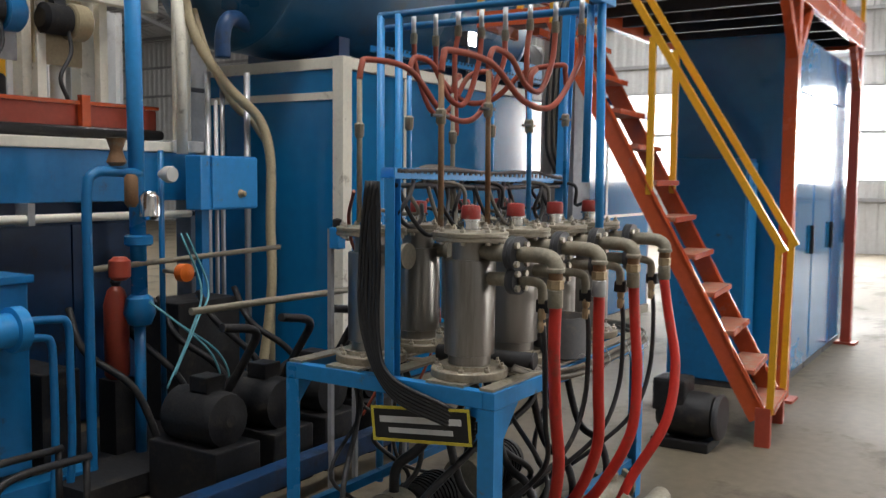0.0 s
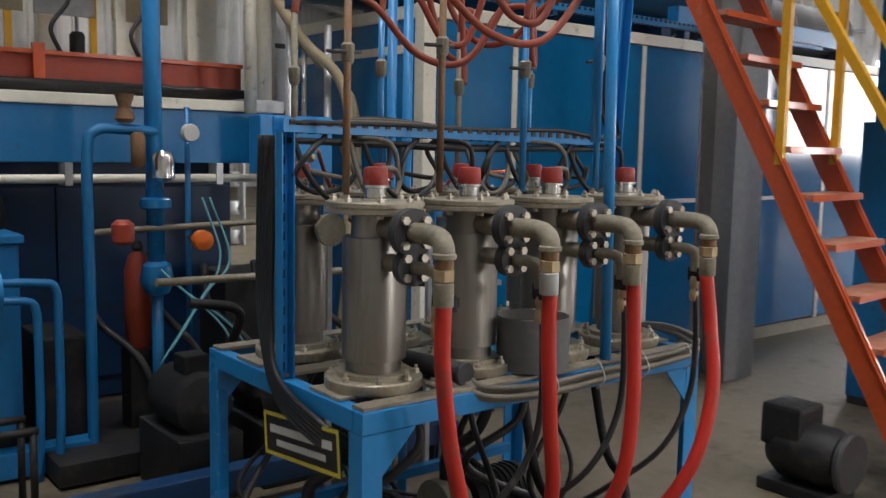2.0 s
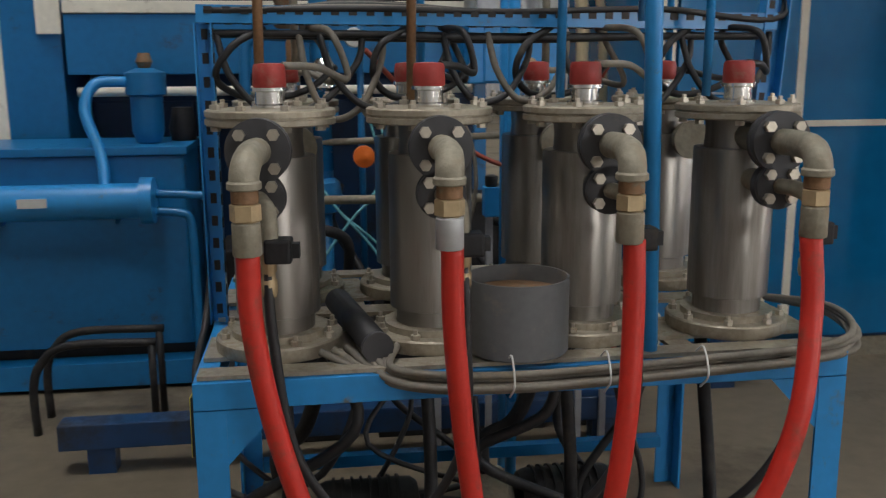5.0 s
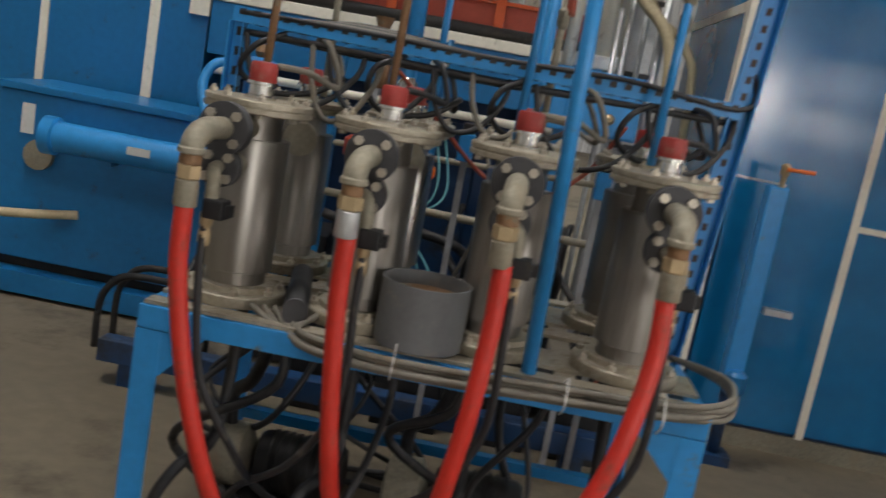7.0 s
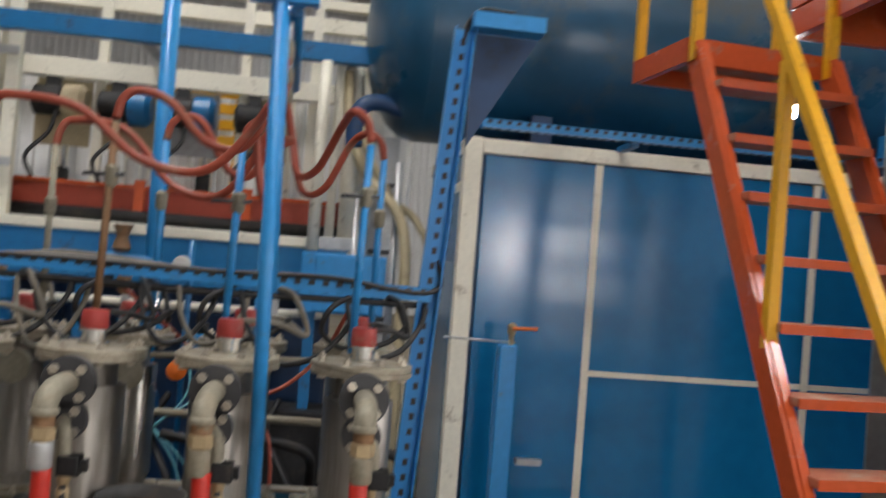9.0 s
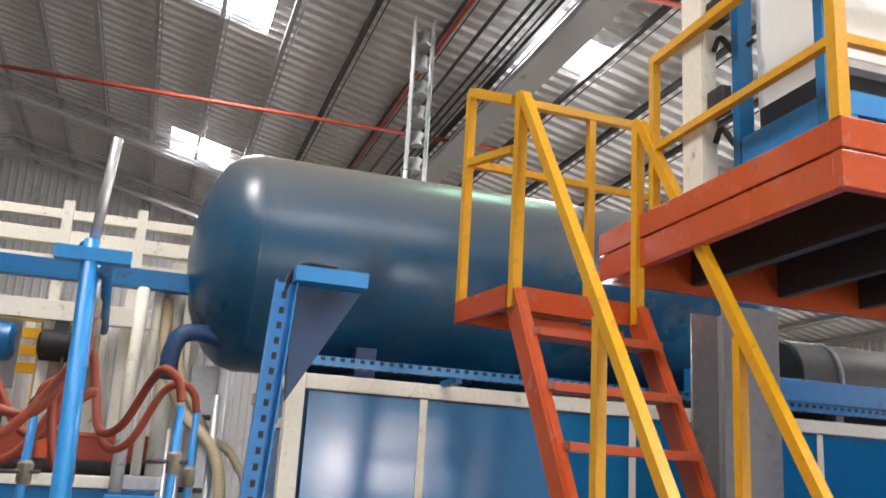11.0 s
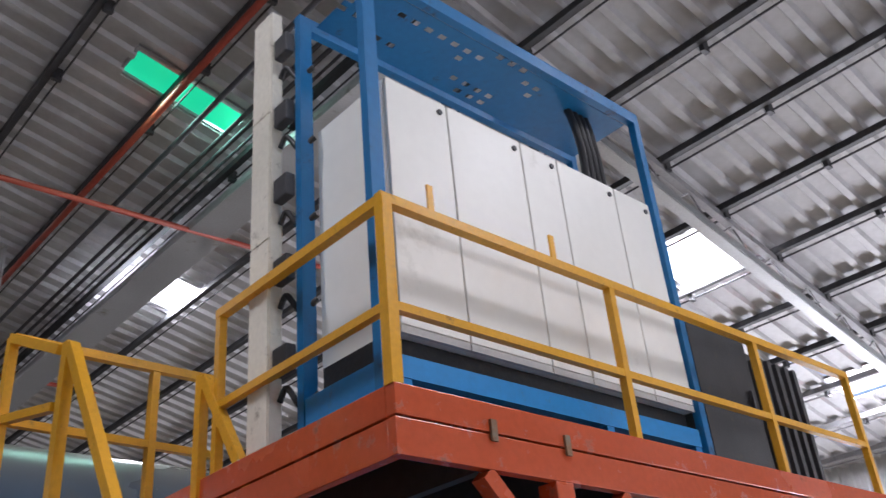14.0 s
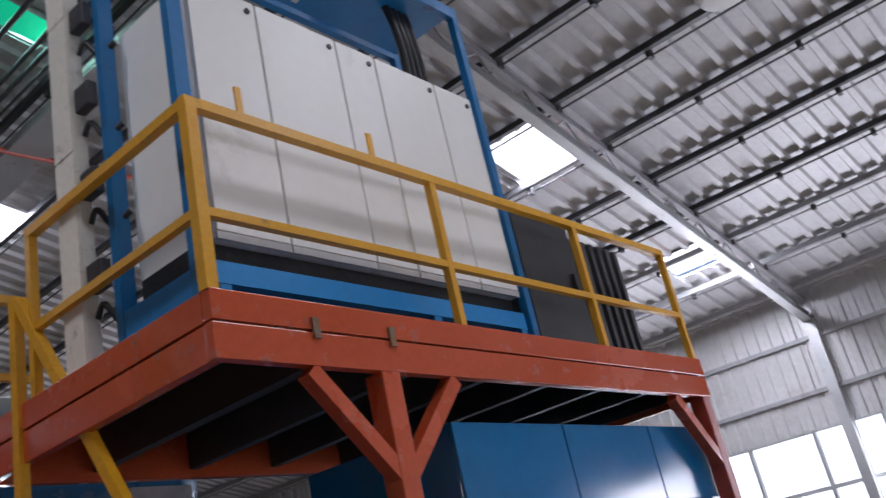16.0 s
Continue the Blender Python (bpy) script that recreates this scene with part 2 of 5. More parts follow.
def thing(name, label, category, group="", at=(0, 0, 0), kind=""):
    ob = new(name)
    ob.empty_display_size = 0.1
    ob.location = at
    return tagged(ob, label, category, group, kind)


def add_box(bm, x0, x1, y0, y1, z0, z1, bevel=0.0):
    vs = [bm.verts.new((x, y, z)) for z in (z0, z1) for x, y in ((x0, y0), (x1, y0), (x1, y1), (x0, y1))]
    fs = [(3, 2, 1, 0), (4, 5, 6, 7), (0, 1, 5, 4), (1, 2, 6, 5), (2, 3, 7, 6), (3, 0, 4, 7)]
    faces = [bm.faces.new([vs[i] for i in f]) for f in fs]
    if bevel:
        bmesh.ops.bevel(bm, geom=list({e for f in faces for e in f.edges}), offset=bevel, segments=2, affect="EDGES", profile=0.6)
    return bm


def box(x0, x1, y0, y1, z0, z1, bevel=0.0):
    return add_box(bmesh.new(), x0, x1, y0, y1, z0, z1, bevel)


def smooth(pts, n=8):
    """A Catmull-Rom line through pts."""
    p = [Vector(q) for q in pts]
    p = [2 * p[0] - p[1]] + p + [2 * p[-1] - p[-2]]
    out = []
    for i in range(1, len(p) - 2):
        for k in range(n):
            s = k / n
            out.append(0.5 * (2 * p[i] + (p[i + 1] - p[i - 1]) * s + (2 * p[i - 1] - 5 * p[i] + 4 * p[i + 1] - p[i + 2]) * s * s
                              + (3 * p[i] - p[i - 1] - 3 * p[i + 1] + p[i + 2]) * s ** 3))
    return out + [p[-2]]


def add_tube(bm, pts, r, sides=10, square=False):
    """A closed tube of radius r (or a number per point) along pts."""
    pts = [Vector(q) for q in pts]
    rings, side = [], None
    if square:
        sides = 4
    for i, q in enumerate(pts):
        d = (pts[min(i + 1, len(pts) - 1)] - pts[max(i - 1, 0)]).normalized()
        if side is None:
            side = d.cross(Vector((0, 0, 1)) if abs(d.z) < 0.95 else Vector((0, 1, 0))).normalized()
        side = (side - d * side.dot(d)).normalized()
        up = d.cross(side)
        rad = r[i] if isinstance(r, (list, tuple)) else r
        off = 0.5 if square else 0
        k = rad * (1.414 if square else 1)
        rings.append([bm.verts.new(q + k * (math.cos(2 * math.pi * (j + off) / sides) * side + math.sin(2 * math.pi * (j + off) / sides) * up)) for j in range(sides)])
    for a, b in zip(rings, rings[1:]):
        for j in range(sides):
            f = bm.faces.new((a[j], a[(j + 1) % sides], b[(j + 1) % sides], b[j]))
            f.smooth = not square
    bm.faces.new(rings[0][::-1])
    bm.faces.new(rings[-1])
    return bm


def tube(pts, r, sides=10, square=False):
    return add_tube(bmesh.new(), pts, r, sides, square)


def lathe(profile, sides=28, axis="z", at=(0, 0, 0)):
    """A turned solid: profile of (radius, height) from one end to the other."""
    bm = bmesh.new()
    rings = []
    for r, h in profile:
        ring = []
        for j in range(sides):
            a = 2 * math.pi * j / sides
            c, s = r * math.cos(a), r * math.sin(a)
            v = {"z": (c, s, h), "x": (h, c, s), "y": (c, h, -s)}[axis]
            ring.append(bm.verts.new(Vector(v) + Vector(at)))
        rings.append(ring)
    for (a, b), (pa, pb) in zip(zip(rings, rings[1:]), zip(profile, profile[1:])):
        for j in range(sides):
            f = bm.faces.new((a[j], a[(j + 1) % sides], b[(j + 1) % sides], b[j]))
            f.smooth = abs(pa[1] - pb[1]) > 1e-4
    bm.faces.new(rings[0][::-1])
    bm.faces.new(rings[-1])
    bm.normal_update()
    for e in bm.edges:
        if len(e.link_faces) == 2 and e.link_faces[0].normal.angle(e.link_faces[1].normal, 0) > 0.7:
            e.smooth = False
    return bm


def i_beam(p, q, w, h, t=0.012, up=(0, 0, 1)):
    """An I section from p to q."""
    p, q = Vector(p), Vector(q)
    d = (q - p).normalized()
    side = d.cross(Vector(up)).normalized()
    u = side.cross(d)
    bm = bmesh.new()
    w, h, k = w / 2, h / 2, t / 2
    prof = ((-w, -h), (w, -h), (w, t - h), (k, t - h), (k, h - t), (w, h - t), (w, h), (-w, h), (-w, h - t), (-k, h - t), (-k, t - h), (-w, t - h))
    ends = [[bm.verts.new(o + side * a + u * b) for a, b in prof] for o in (p, q)]
    for i in range(12):
        bm.faces.new((ends[0][i], ends[1][i], ends[1][(i + 1) % 12], ends[0][(i + 1) % 12]))
    bm.faces.new(ends[0]), bm.faces.new(ends[1][::-1])
    bmesh.ops.recalc_face_normals(bm, faces=bm.faces)
    return bm

# ---- structure: floor, roof, walls ----
X0, X1, Y0, Y1 = -8.0, 24.0, -7.0, 32.0
bm = bmesh.new()
bmesh.ops.create_grid(bm, x_segments=60, y_segments=60, size=0.5, matrix=Matrix.Translation(((X0 + X1) / 2, (Y0 + Y1) / 2, 0)) @ Matrix.Diagonal((X1 - X0, Y1 - Y0, 1, 1)))
tagged(part("floor", bm, CONCRETE), "stained concrete factory floor", "floor", kind="structure")
tagged(part("ground", box(X0 - 120, X1 + 120, Y0 - 120, Y1 + 120, -0.4, -0.05), CONCRETE), "pale concrete ground around the hall", "ground", kind="structure")


def corrugated(width, stations, pitch=0.25, depth=0.035, holes=()):
    """Sheet in (u, v): ribs run along u through the stations, profile repeats along v from 0 to width; holes as (u0, u1, v0, v1)."""
    vs_v = []
    k = 0
    while k * pitch < width:
        for f, h in ((0, 0), (0.55, 0), (0.65, depth), (0.9, depth)):
            vs_v.append(((k + f) * pitch, h))
        k += 1
    rows = [[(u, v, h) for v, h in vs_v] for u in stations]
    faces = []
    for i in range(len(stations) - 1):
        for j in range(len(vs_v) - 1):
            uc, vc = (stations[i] + stations[i + 1]) / 2, (vs_v[j][0] + vs_v[j + 1][0]) / 2
            if not any(a < uc < b and c < vc < d for a, b, c, d in holes):
                faces.append((i, j))
    return rows, faces, len(vs_v)


def sheet_mesh(name, rows, faces, n, to_world, mat):
    verts = [to_world(*p) for r in rows for p in r]
    polys = [(i * n + j, i * n + j + 1, (i + 1) * n + j + 1, (i + 1) * n + j) for i, j in faces]
    me = bpy.data.meshes.new(name)
    me.from_pydata(verts, [], polys)
    me.materials.append(mat)
    return new(name, me)


stations = sorted({X0, RIDGE_X, X1, *(s for sk in SKYLIGHTS_SEEN_AND_ADDED for s in sk[:2])})
rows, faces, n = corrugated(Y1 - Y0, stations, 0.34, 0.065, [(a, b, c - Y0, d - Y0) for a, b, c, d in SKYLIGHTS_SEEN_AND_ADDED])
roof = sheet_mesh("ceiling", rows, faces, n, lambda u, v, h: (u, Y0 + v, roof_z(u) - h), SHEET)
roof.modifiers.new("thickness", "SOLIDIFY").thickness = 0.006
tagged(roof, "grey corrugated metal roof with skylight openings", "roof", kind="structure")
for i, (x0, x1, y0, y1) in enumerate(SKYLIGHTS_SEEN_AND_ADDED):
    green = i == 5
    sk = thing("skylight", "green translucent roof sheet with its daylight put in as glow" if green else "bright translucent skylight in the metal roof, seen or added for light", "skylight", "skylights", kind="structure")
    bm = bmesh.new()
    for a, b, c, d in ((x0 - 0.04, x1 + 0.04, y0 - 0.04, y0), (x0 - 0.04, x1 + 0.04, y1, y1 + 0.04), (x0 - 0.04, x0, y0, y1), (x1, x1 + 0.04, y0, y1)):
        add_tube(bm, [(a, (c + d) / 2, roof_z(a) - 0.02), (b, (c + d) / 2, roof_z(b) - 0.02)] if b - a > 0.1 else [((a + b) / 2, c, roof_z(a) - 0.02), ((a + b) / 2, d, roof_z(a) - 0.02)], 0.02, square=True)
    part("skylight_frame", bm, STRUCT, sk)
    bm = bmesh.new()
    z = 0.10
    f = bm.faces.new([bm.verts.new((x, y, roof_z(x) + z)) for x, y in ((x0 - .1, y0 - .1), (x1 + .1, y0 - .1), (x1 + .1, y1 + .1), (x0 - .1, y1 + .1))])
    # pane emits, standing in for daylight through the sheet
    part("pane", bm, GREEN_SHEET_GLOW if green else DAY_BACKDROP, sk)

# rafters along the slope, purlins across
RAFTERS = (-6.0, -0.3, 5.5, 24.5, 29.5)
for y in RAFTERS:
    rafter = thing("roof_truss", "grey lattice steel roof truss under the sheeting", "roof truss", "roof trusses")
    for xa, xb in ((X0, RIDGE_X), (RIDGE_X, X1)):
        za, zb = roof_z(xa), roof_z(xb)
        part("top_chord", tube([(xa, y, za - 0.2), (xb, y, zb - 0.2)], 0.05, square=True), STRUCT, rafter)
        part("bottom_chord", i_beam((xa, y, za - 0.62), (xb, y, zb - 0.62), 0.16, 0.14), GALV, rafter)
        steps = int((xb - xa) / 0.45)
        for k in range(steps):
            a, b = xa + (xb - xa) * k / steps, xa + (xb - xa) * (k + 1) / steps
            lo, hi = (0.6, 0.22) if k % 2 else (0.22, 0.6)
            part("web_rod", tube([(a, y, roof_z(a) - lo), (b, y, roof_z(b) - hi)], 0.014, 6), STRUCT, rafter)
CLEAT = mesh_from("cleat", box(-0.02, 0.09, -0.03, 0.03, -0.24, -0.07), DARK_STEEL)
for k in range(26):
    x = 23.4 - 1.22 * k
    if x < X0:
        break
    # darker purlins from x 8 to 20, paler ones beyond
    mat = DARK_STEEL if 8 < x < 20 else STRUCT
    purlin = thing("purlin", "steel purlin with a thin tie rod under the roof sheets", "purlin", "purlins", at=(x, Y0, roof_z(x)))
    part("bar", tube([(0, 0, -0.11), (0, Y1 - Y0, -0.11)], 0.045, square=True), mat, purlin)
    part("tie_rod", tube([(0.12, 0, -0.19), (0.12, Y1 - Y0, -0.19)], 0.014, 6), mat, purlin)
    if 6 < x < 23:
        for j in range(9):
            c = part("cleat", CLEAT, None, purlin)
            c.location = (0.05, 5.2 + 1.45 * j, 0)
# sprinkler pipes
for p, q, r in (((9.95, 3.5, 9.3), (9.95, 26, 9.3), 0.045), ((2.0, 11.6, 9.0), (14.0, 10.6, 8.7), 0.04), ((0.0, 18.6, 9.2), (14, 17.6, 8.9), 0.04), ((12, 5.75, 8.75), (23.9, 5.75, 6.0), 0.03)):
    tagged(part("sprinkler_pipe", tube([p, q], r), RED_COLUMN), "red sprinkler pipe hung under the roof", "pipe", "sprinkler pipes")
for dx, r in ((0.35, 0.035), (0.75, 0.03), (0.9, 0.03), (1.05, 0.02)):
    tagged(part("conduit_pipe", tube([(9.95 + dx, 5, 9.1), (9.95 + dx, 24, 9.1)], r), DARK_STEEL), "dark conduit running under the roof", "pipe", "conduits")
tray = thing("cable_tray", "grey metal cable tray hung under the roof", "cable tray")
part("tray", box(11.2, 11.75, 6, 24, 8.75, 8.78), GALV, tray)
for xx in (11.2, 11.75):
    part("tray_side", box(xx - 0.01, xx + 0.01, 6, 24, 8.78, 8.86), GALV, tray)


def end_wall(name, label, holes, to_world, width, height, mat):
    st = sorted({0.0, height, *(h for a, b, c, d in holes for h in (a, b))})
    rows, faces, n = corrugated(width, st, 0.25, 0.035, holes)
    ob = sheet_mesh(name, rows, faces, n, to_world, mat)
    ob.modifiers.new("thickness", "SOLIDIFY").thickness = 0.05
    return tagged(ob, label, "wall", kind="structure")


east_holes = [(1.6, 3.75, 7.0 - 5.5, 7.0 + 14.0)]
end_wall("wall_east", "light corrugated sheet wall with a window band", east_holes, lambda u, v, h: (X1 - h, Y0 + v, u), Y1 - Y0, EAVE_Z, WALL_SHEET)
win = thing("window_1", "overexposed steel-framed window band in the sheet wall", "window", kind="structure")
for k in range(16):
    y = -5.5 + 1.3 * k
    part("mullion", box(X1 - 0.06, X1 + 0.04, y - 0.04, y + 0.04, 1.6, 3.75), GALV, win)
for z in (1.6, 2.7, 3.75):
    part("transom", box(X1 - 0.055, X1 + 0.035, -5.5, 14.0, z - 0.04, z + 0.04), GALV, win)
for k in range(15):
    y = -5.5 + 1.3 * k
    p = part("pane", box(X1 - 0.01, X1 + 0.0, y + 0.04, y + 1.26, 1.64, 3.71), PANE, win)
    p.visible_shadow = False
tagged(part("backdrop_east", box(X1 + 6, X1 + 6.1, -12, 26, -1, 7), DAY_BACKDROP), "bright daylight outside the windows", "backdrop", kind="structure")
end_wall("wall_north", "grey corrugated sheet wall at the far end", [], lambda u, v, h: (X0 + v, Y1 - h, u), X1 - X0, 12.0, WALL_SHEET)
end_wall("wall_west", "grey corrugated sheet wall", [], lambda u, v, h: (X0 + h, Y0 + v, u), Y1 - Y0, 12.0, WALL_SHEET)
end_wall("wall_south", "grey corrugated sheet wall with two small windows", [(1.75, 2.55, 17.25, 17.9), (1.75, 2.55, 18.55, 19.2)], lambda u, v, h: (X0 + v, Y0 + h, u), X1 - X0, 12.0, WALL_SHEET)
tagged(part("backdrop_south", box(4, 16, Y0 - 4.1, Y0 - 4, 0, 5), DAY_BACKDROP), "bright daylight outside the small windows", "backdrop", kind="structure")
for y in (-0.3, 5.5, 11.3):
    tagged(part("wall_post", i_beam((X1 - 0.16, y, 0), (X1 - 0.16, y, EAVE_Z - 0.3), 0.2, 0.22, up=(1, 0, 0)), GALV), "grey steel wall post", "column", "wall posts", kind="structure")
for z in (1.2, 4.4, 5.4):
    tagged(part("wall_rail", tube([(X1 - 0.1, Y0, z), (X1 - 0.1, Y1, z)], 0.04, square=True), STRUCT), "grey wall rail", "wall rail", kind="structure")

# ---- machine box with white trim ----
BX0, BX1, BY0, BY1, BZ = 6.585, 12.5, 5.18, 6.75, 2.40
oven = thing("machine_housing", "large blue panelled machine housing with cream corner trim", "machine", at=(BX0, BY0, 0))


def at_origin(ob, parent):
    """Parts are written in world places: take the parent's place off."""
    ob.matrix_parent_inverse = Matrix.Translation(parent.location).inverted()
    return ob


def wpart(name, bm, mat, parent, label=""):
    return at_origin(part(name, bm, mat, parent, label), parent)


wpart("core", box(BX0 + 0.03, BX1, BY0 + 0.03, BY1, 0.1, BZ - 0.03), BLUE_DARK, oven)
wpart("plinth", box(BX0 + 0.01, BX1, BY0 + 0.01, BY1, 0.0, 0.1), DUSTY, oven)
SEAMS = [BX0 + 0.09, 7.31, 8.56, 9.85, 11.1, 12.4]
for i, (a, b) in enumerate(zip(SEAMS, SEAMS[1:])):
    cells = [(0.12, BZ - 0.08)] if i == 0 else [(0.12, 1.19), (1.22, BZ - 0.08)]
    for z0, z1 in cells:
        wpart("panel", box(a + 0.015, b - 0.015, BY0 + 0.004, BY0 + 0.03, z0, z1, 0.003), BLUE_PANEL, oven)
    if i:
        wpart("seam_strip", box(a - 0.02, a + 0.02, BY0 - 0.004, BY0 + 0.02, 0.1, BZ - 0.075), CREAM, oven)
        wpart("cross_strip", box(a + 0.022, b - 0.022, BY0 - 0.002, BY0 + 0.02, 1.19, 1.22), CREAM, oven)
wpart("corner_trim", box(BX0 - 0.01, BX0 + 0.085, BY0 - 0.012, BY0 + 0.08, 0.1, BZ + 0.012, 0.006), CREAM, oven)
wpart("top_trim", box(BX0 + 0.087, BX1, BY0 - 0.008, BY0 + 0.06, BZ - 0.07, BZ + 0.008, 0.004), CREAM, oven)
wpart("top_trim", box(BX0 - 0.006, BX0 + 0.06, BY0 + 0.082, BY1, BZ - 0.07, BZ + 0.008, 0.004), CREAM, oven)
wpart("band", box(BX0 - 0.004, BX0 + 0.03, BY0 + 0.082, BY1, 2.13, 2.18), CREAM, oven)
for z0, z1 in ((0.12, 2.13), (2.18, BZ - 0.07)):
    wpart("side_panel", box(BX0 + 0.002, BX0 + 0.03, BY0 + 0.084, BY1 - 0.01, z0, z1), BLUE_PANEL, oven)
wpart("roof_plate", box(BX0 + 0.06, BX1, BY0 + 0.06, BY1, BZ - 0.03, BZ - 0.005), BLUE_DARK, oven)
# perforated strut along the top edge


def slotted(name, p, q, label="", w=0.045, mat=None, slot=0.05, roll=0, parent=None):
    """A slotted strut thing from p to q: channel and dark slots as its parts."""
    p, q = Vector(p), Vector(q)
    length = (q - p).length
    m = Matrix.Translation(p) @ (q - p).to_track_quat("X", "Z").to_matrix().to_4x4() @ pose(0, 0, 0, roll, 0, 0)
    bm = bmesh.new()
    t = 0.004
    prof = ((-w / 2, 0.04), (-w / 2, -t), (w / 2, -t), (w / 2, 0.04), (w / 2 - t, 0.04), (w / 2 - t, 0), (-w / 2 + t, 0), (-w / 2 + t, 0.04))
    ends = [[bm.verts.new((x, y, z)) for y, z in prof] for x in (0, length)]
    for k in range(8):
        bm.faces.new((ends[0][k], ends[1][k], ends[1][(k + 1) % 8], ends[0][(k + 1) % 8]))
    bm.faces.new(ends[0]), bm.faces.new(ends[1][::-1])
    bmesh.ops.recalc_face_normals(bm, faces=bm.faces)
    x = 0.02
    slots = bmesh.new()
    while x + slot * 0.5 < length:
        add_box(slots, x, x + slot * 0.45, -w / 2 - 0.003, -w / 2 + 0.002, 0.018, 0.036)
        add_box(slots, x, x + slot * 0.45, -0.008, 0.008, -0.007, 0.001)
        x += slot
    a = new(name, mesh_from(name, bm, mat or BLUE_LIGHT))
    b = new("slot_row", mesh_from("slot_row", slots, LABEL_BLACK))
    if parent:
        a.parent = parent
        a.matrix_parent_inverse = Matrix.Translation(parent.location).inverted()
        a.matrix_basis = m
    else:
        a.matrix_basis = m
        tagged(a, label, "cable channel", "cable channels")
    b.parent = a
    tagged(b, kind="stuff")
    return a


slotted("cable_channel", (6.62, 4.95, 2.43), (10.5, 4.95, 2.43), "blue slotted steel cable channel over the housing", 0.06, roll=0)
for x in (7.4, 9.2):
    tagged(part("channel_bracket", box(x, x + 0.04, 4.95, 5.2, 2.40, 2.43), BLUE), "small blue channel bracket", "bracket", "channel brackets")

# ---- pressure tank on the housing ----
tank = thing("pressure_tank", "large faded blue horizontal pressure tank with a dusty top", "tank", at=(6.0, 6.0, 2.46))
R, TX0, TX1, TZ = 0.66, 6.03, 9.9, 3.13
prof = [(0.02, TX0)] + [(R * math.sin(radians(a)), TX0 + 0.33 * (1 - math.cos(radians(a)))) for a in (15, 30, 45, 60, 75, 90)] + [(R, TX0 + 0.36), (R, TX1 - 0.36)] + [(R * math.sin(radians(a)), TX1 - 0.33 * (1 - math.cos(radians(a)))) for a in (90, 75, 60, 45, 30, 15)] + [(0.02, TX1)]
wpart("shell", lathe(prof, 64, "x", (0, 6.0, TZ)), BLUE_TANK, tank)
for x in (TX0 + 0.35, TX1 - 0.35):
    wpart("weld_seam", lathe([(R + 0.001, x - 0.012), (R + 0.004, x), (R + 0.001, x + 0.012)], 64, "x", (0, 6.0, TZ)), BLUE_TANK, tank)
for x in (7.0, 9.2):
    wpart("saddle", box(x, x + 0.12, 5.55, 6.45, 2.405, 2.62), BLUE_DARK, tank)
wpart("lifting_eye", tube([(7.3, 6.0, TZ + R), (7.3, 6.0, TZ + R + 0.1), (7.36, 6.0, TZ + R + 0.1), (7.36, 6.0, TZ + R)], 0.012, 6), DARK_STEEL, tank)
wpart("nozzle", tube(smooth([(6.3, 5.75, 2.6), (6.14, 5.7, 2.63), (6.04, 5.68, 2.6), (6.0, 5.68, 2.5), (6.0, 5.68, 2.36)]), 0.05), BLUE_DARK, tank)

# ---- stair ----
SX0, SX1, SY0, SY1, SZ = 7.33, 7.955, 2.57, 4.02, 2.735
stair = thing("metal_stair", "steep orange steel stair with worn treads and yellow handrails", "stair", at=(SX0, SY1, 0))
stair.rotation_euler = (0, 0, radians(5.5))


def plate_between(p, q, x0, x1, depth):
    """A flat bar from p to q (y, z), standing between x0 and x1."""
    d = Vector((q[0] - p[0], q[1] - p[1])).normalized()
    o = Vector((-d.y, d.x)) * depth / 2
    bm = bmesh.new()
    quad = [(p[0] - o.x, p[1] - o.y), (q[0] - o.x, q[1] - o.y), (q[0] + o.x, q[1] + o.y), (p[0] + o.x, p[1] + o.y)]
    a = [bm.verts.new((x0, y, z)) for y, z in quad]
    b = [bm.verts.new((x1, y, z)) for y, z in quad]
    bm.faces.new(a)
    bm.faces.new(b[::-1])
    for i in range(4):
        bm.faces.new((a[i], b[i], b[(i + 1) % 4], a[(i + 1) % 4]))
    bmesh.ops.recalc_face_normals(bm, faces=bm.faces)
    return bm


FOOT_Y = SY0 + 0.02
for x in (SX0, SX1):
    wpart("stringer", plate_between((FOOT_Y + 0.05, 0.17), (SY1, SZ - 0.05), x - 0.012, x + 0.012, 0.12), ORANGE, stair)
    wpart("foot", box(x - 0.035, x + 0.035, FOOT_Y - 0.02, FOOT_Y + 0.07, 0.0, 0.24, 0.004), RED_COLUMN, stair)
    wpart("flange_strip", plate_between((FOOT_Y + 0.02, 0.21), (SY1 - 0.05, SZ - 0.03), x - 0.028, x + 0.028, 0.008), ORANGE, stair)
for k in range(1, 12):
    z = 0.23 * k
    y = FOOT_Y + (z - 0.1) / (SZ - 0.1) * (SY1 - FOOT_Y)
    step = wpart("tread", box(SX0 + 0.014, SX1 - 0.014, y - 0.10, y + 0.07, z - 0.03, z, 0.004), TREAD, stair)
    part("tread_nosing", box(SX0 + 0.014, SX1 - 0.014, y - 0.106, y - 0.101, z - 0.035, z - 0.002), ORANGE, step)


def stair_at(z):
    return FOOT_Y + (z - 0.1) / (SZ - 0.1) * (SY1 - FOOT_Y)


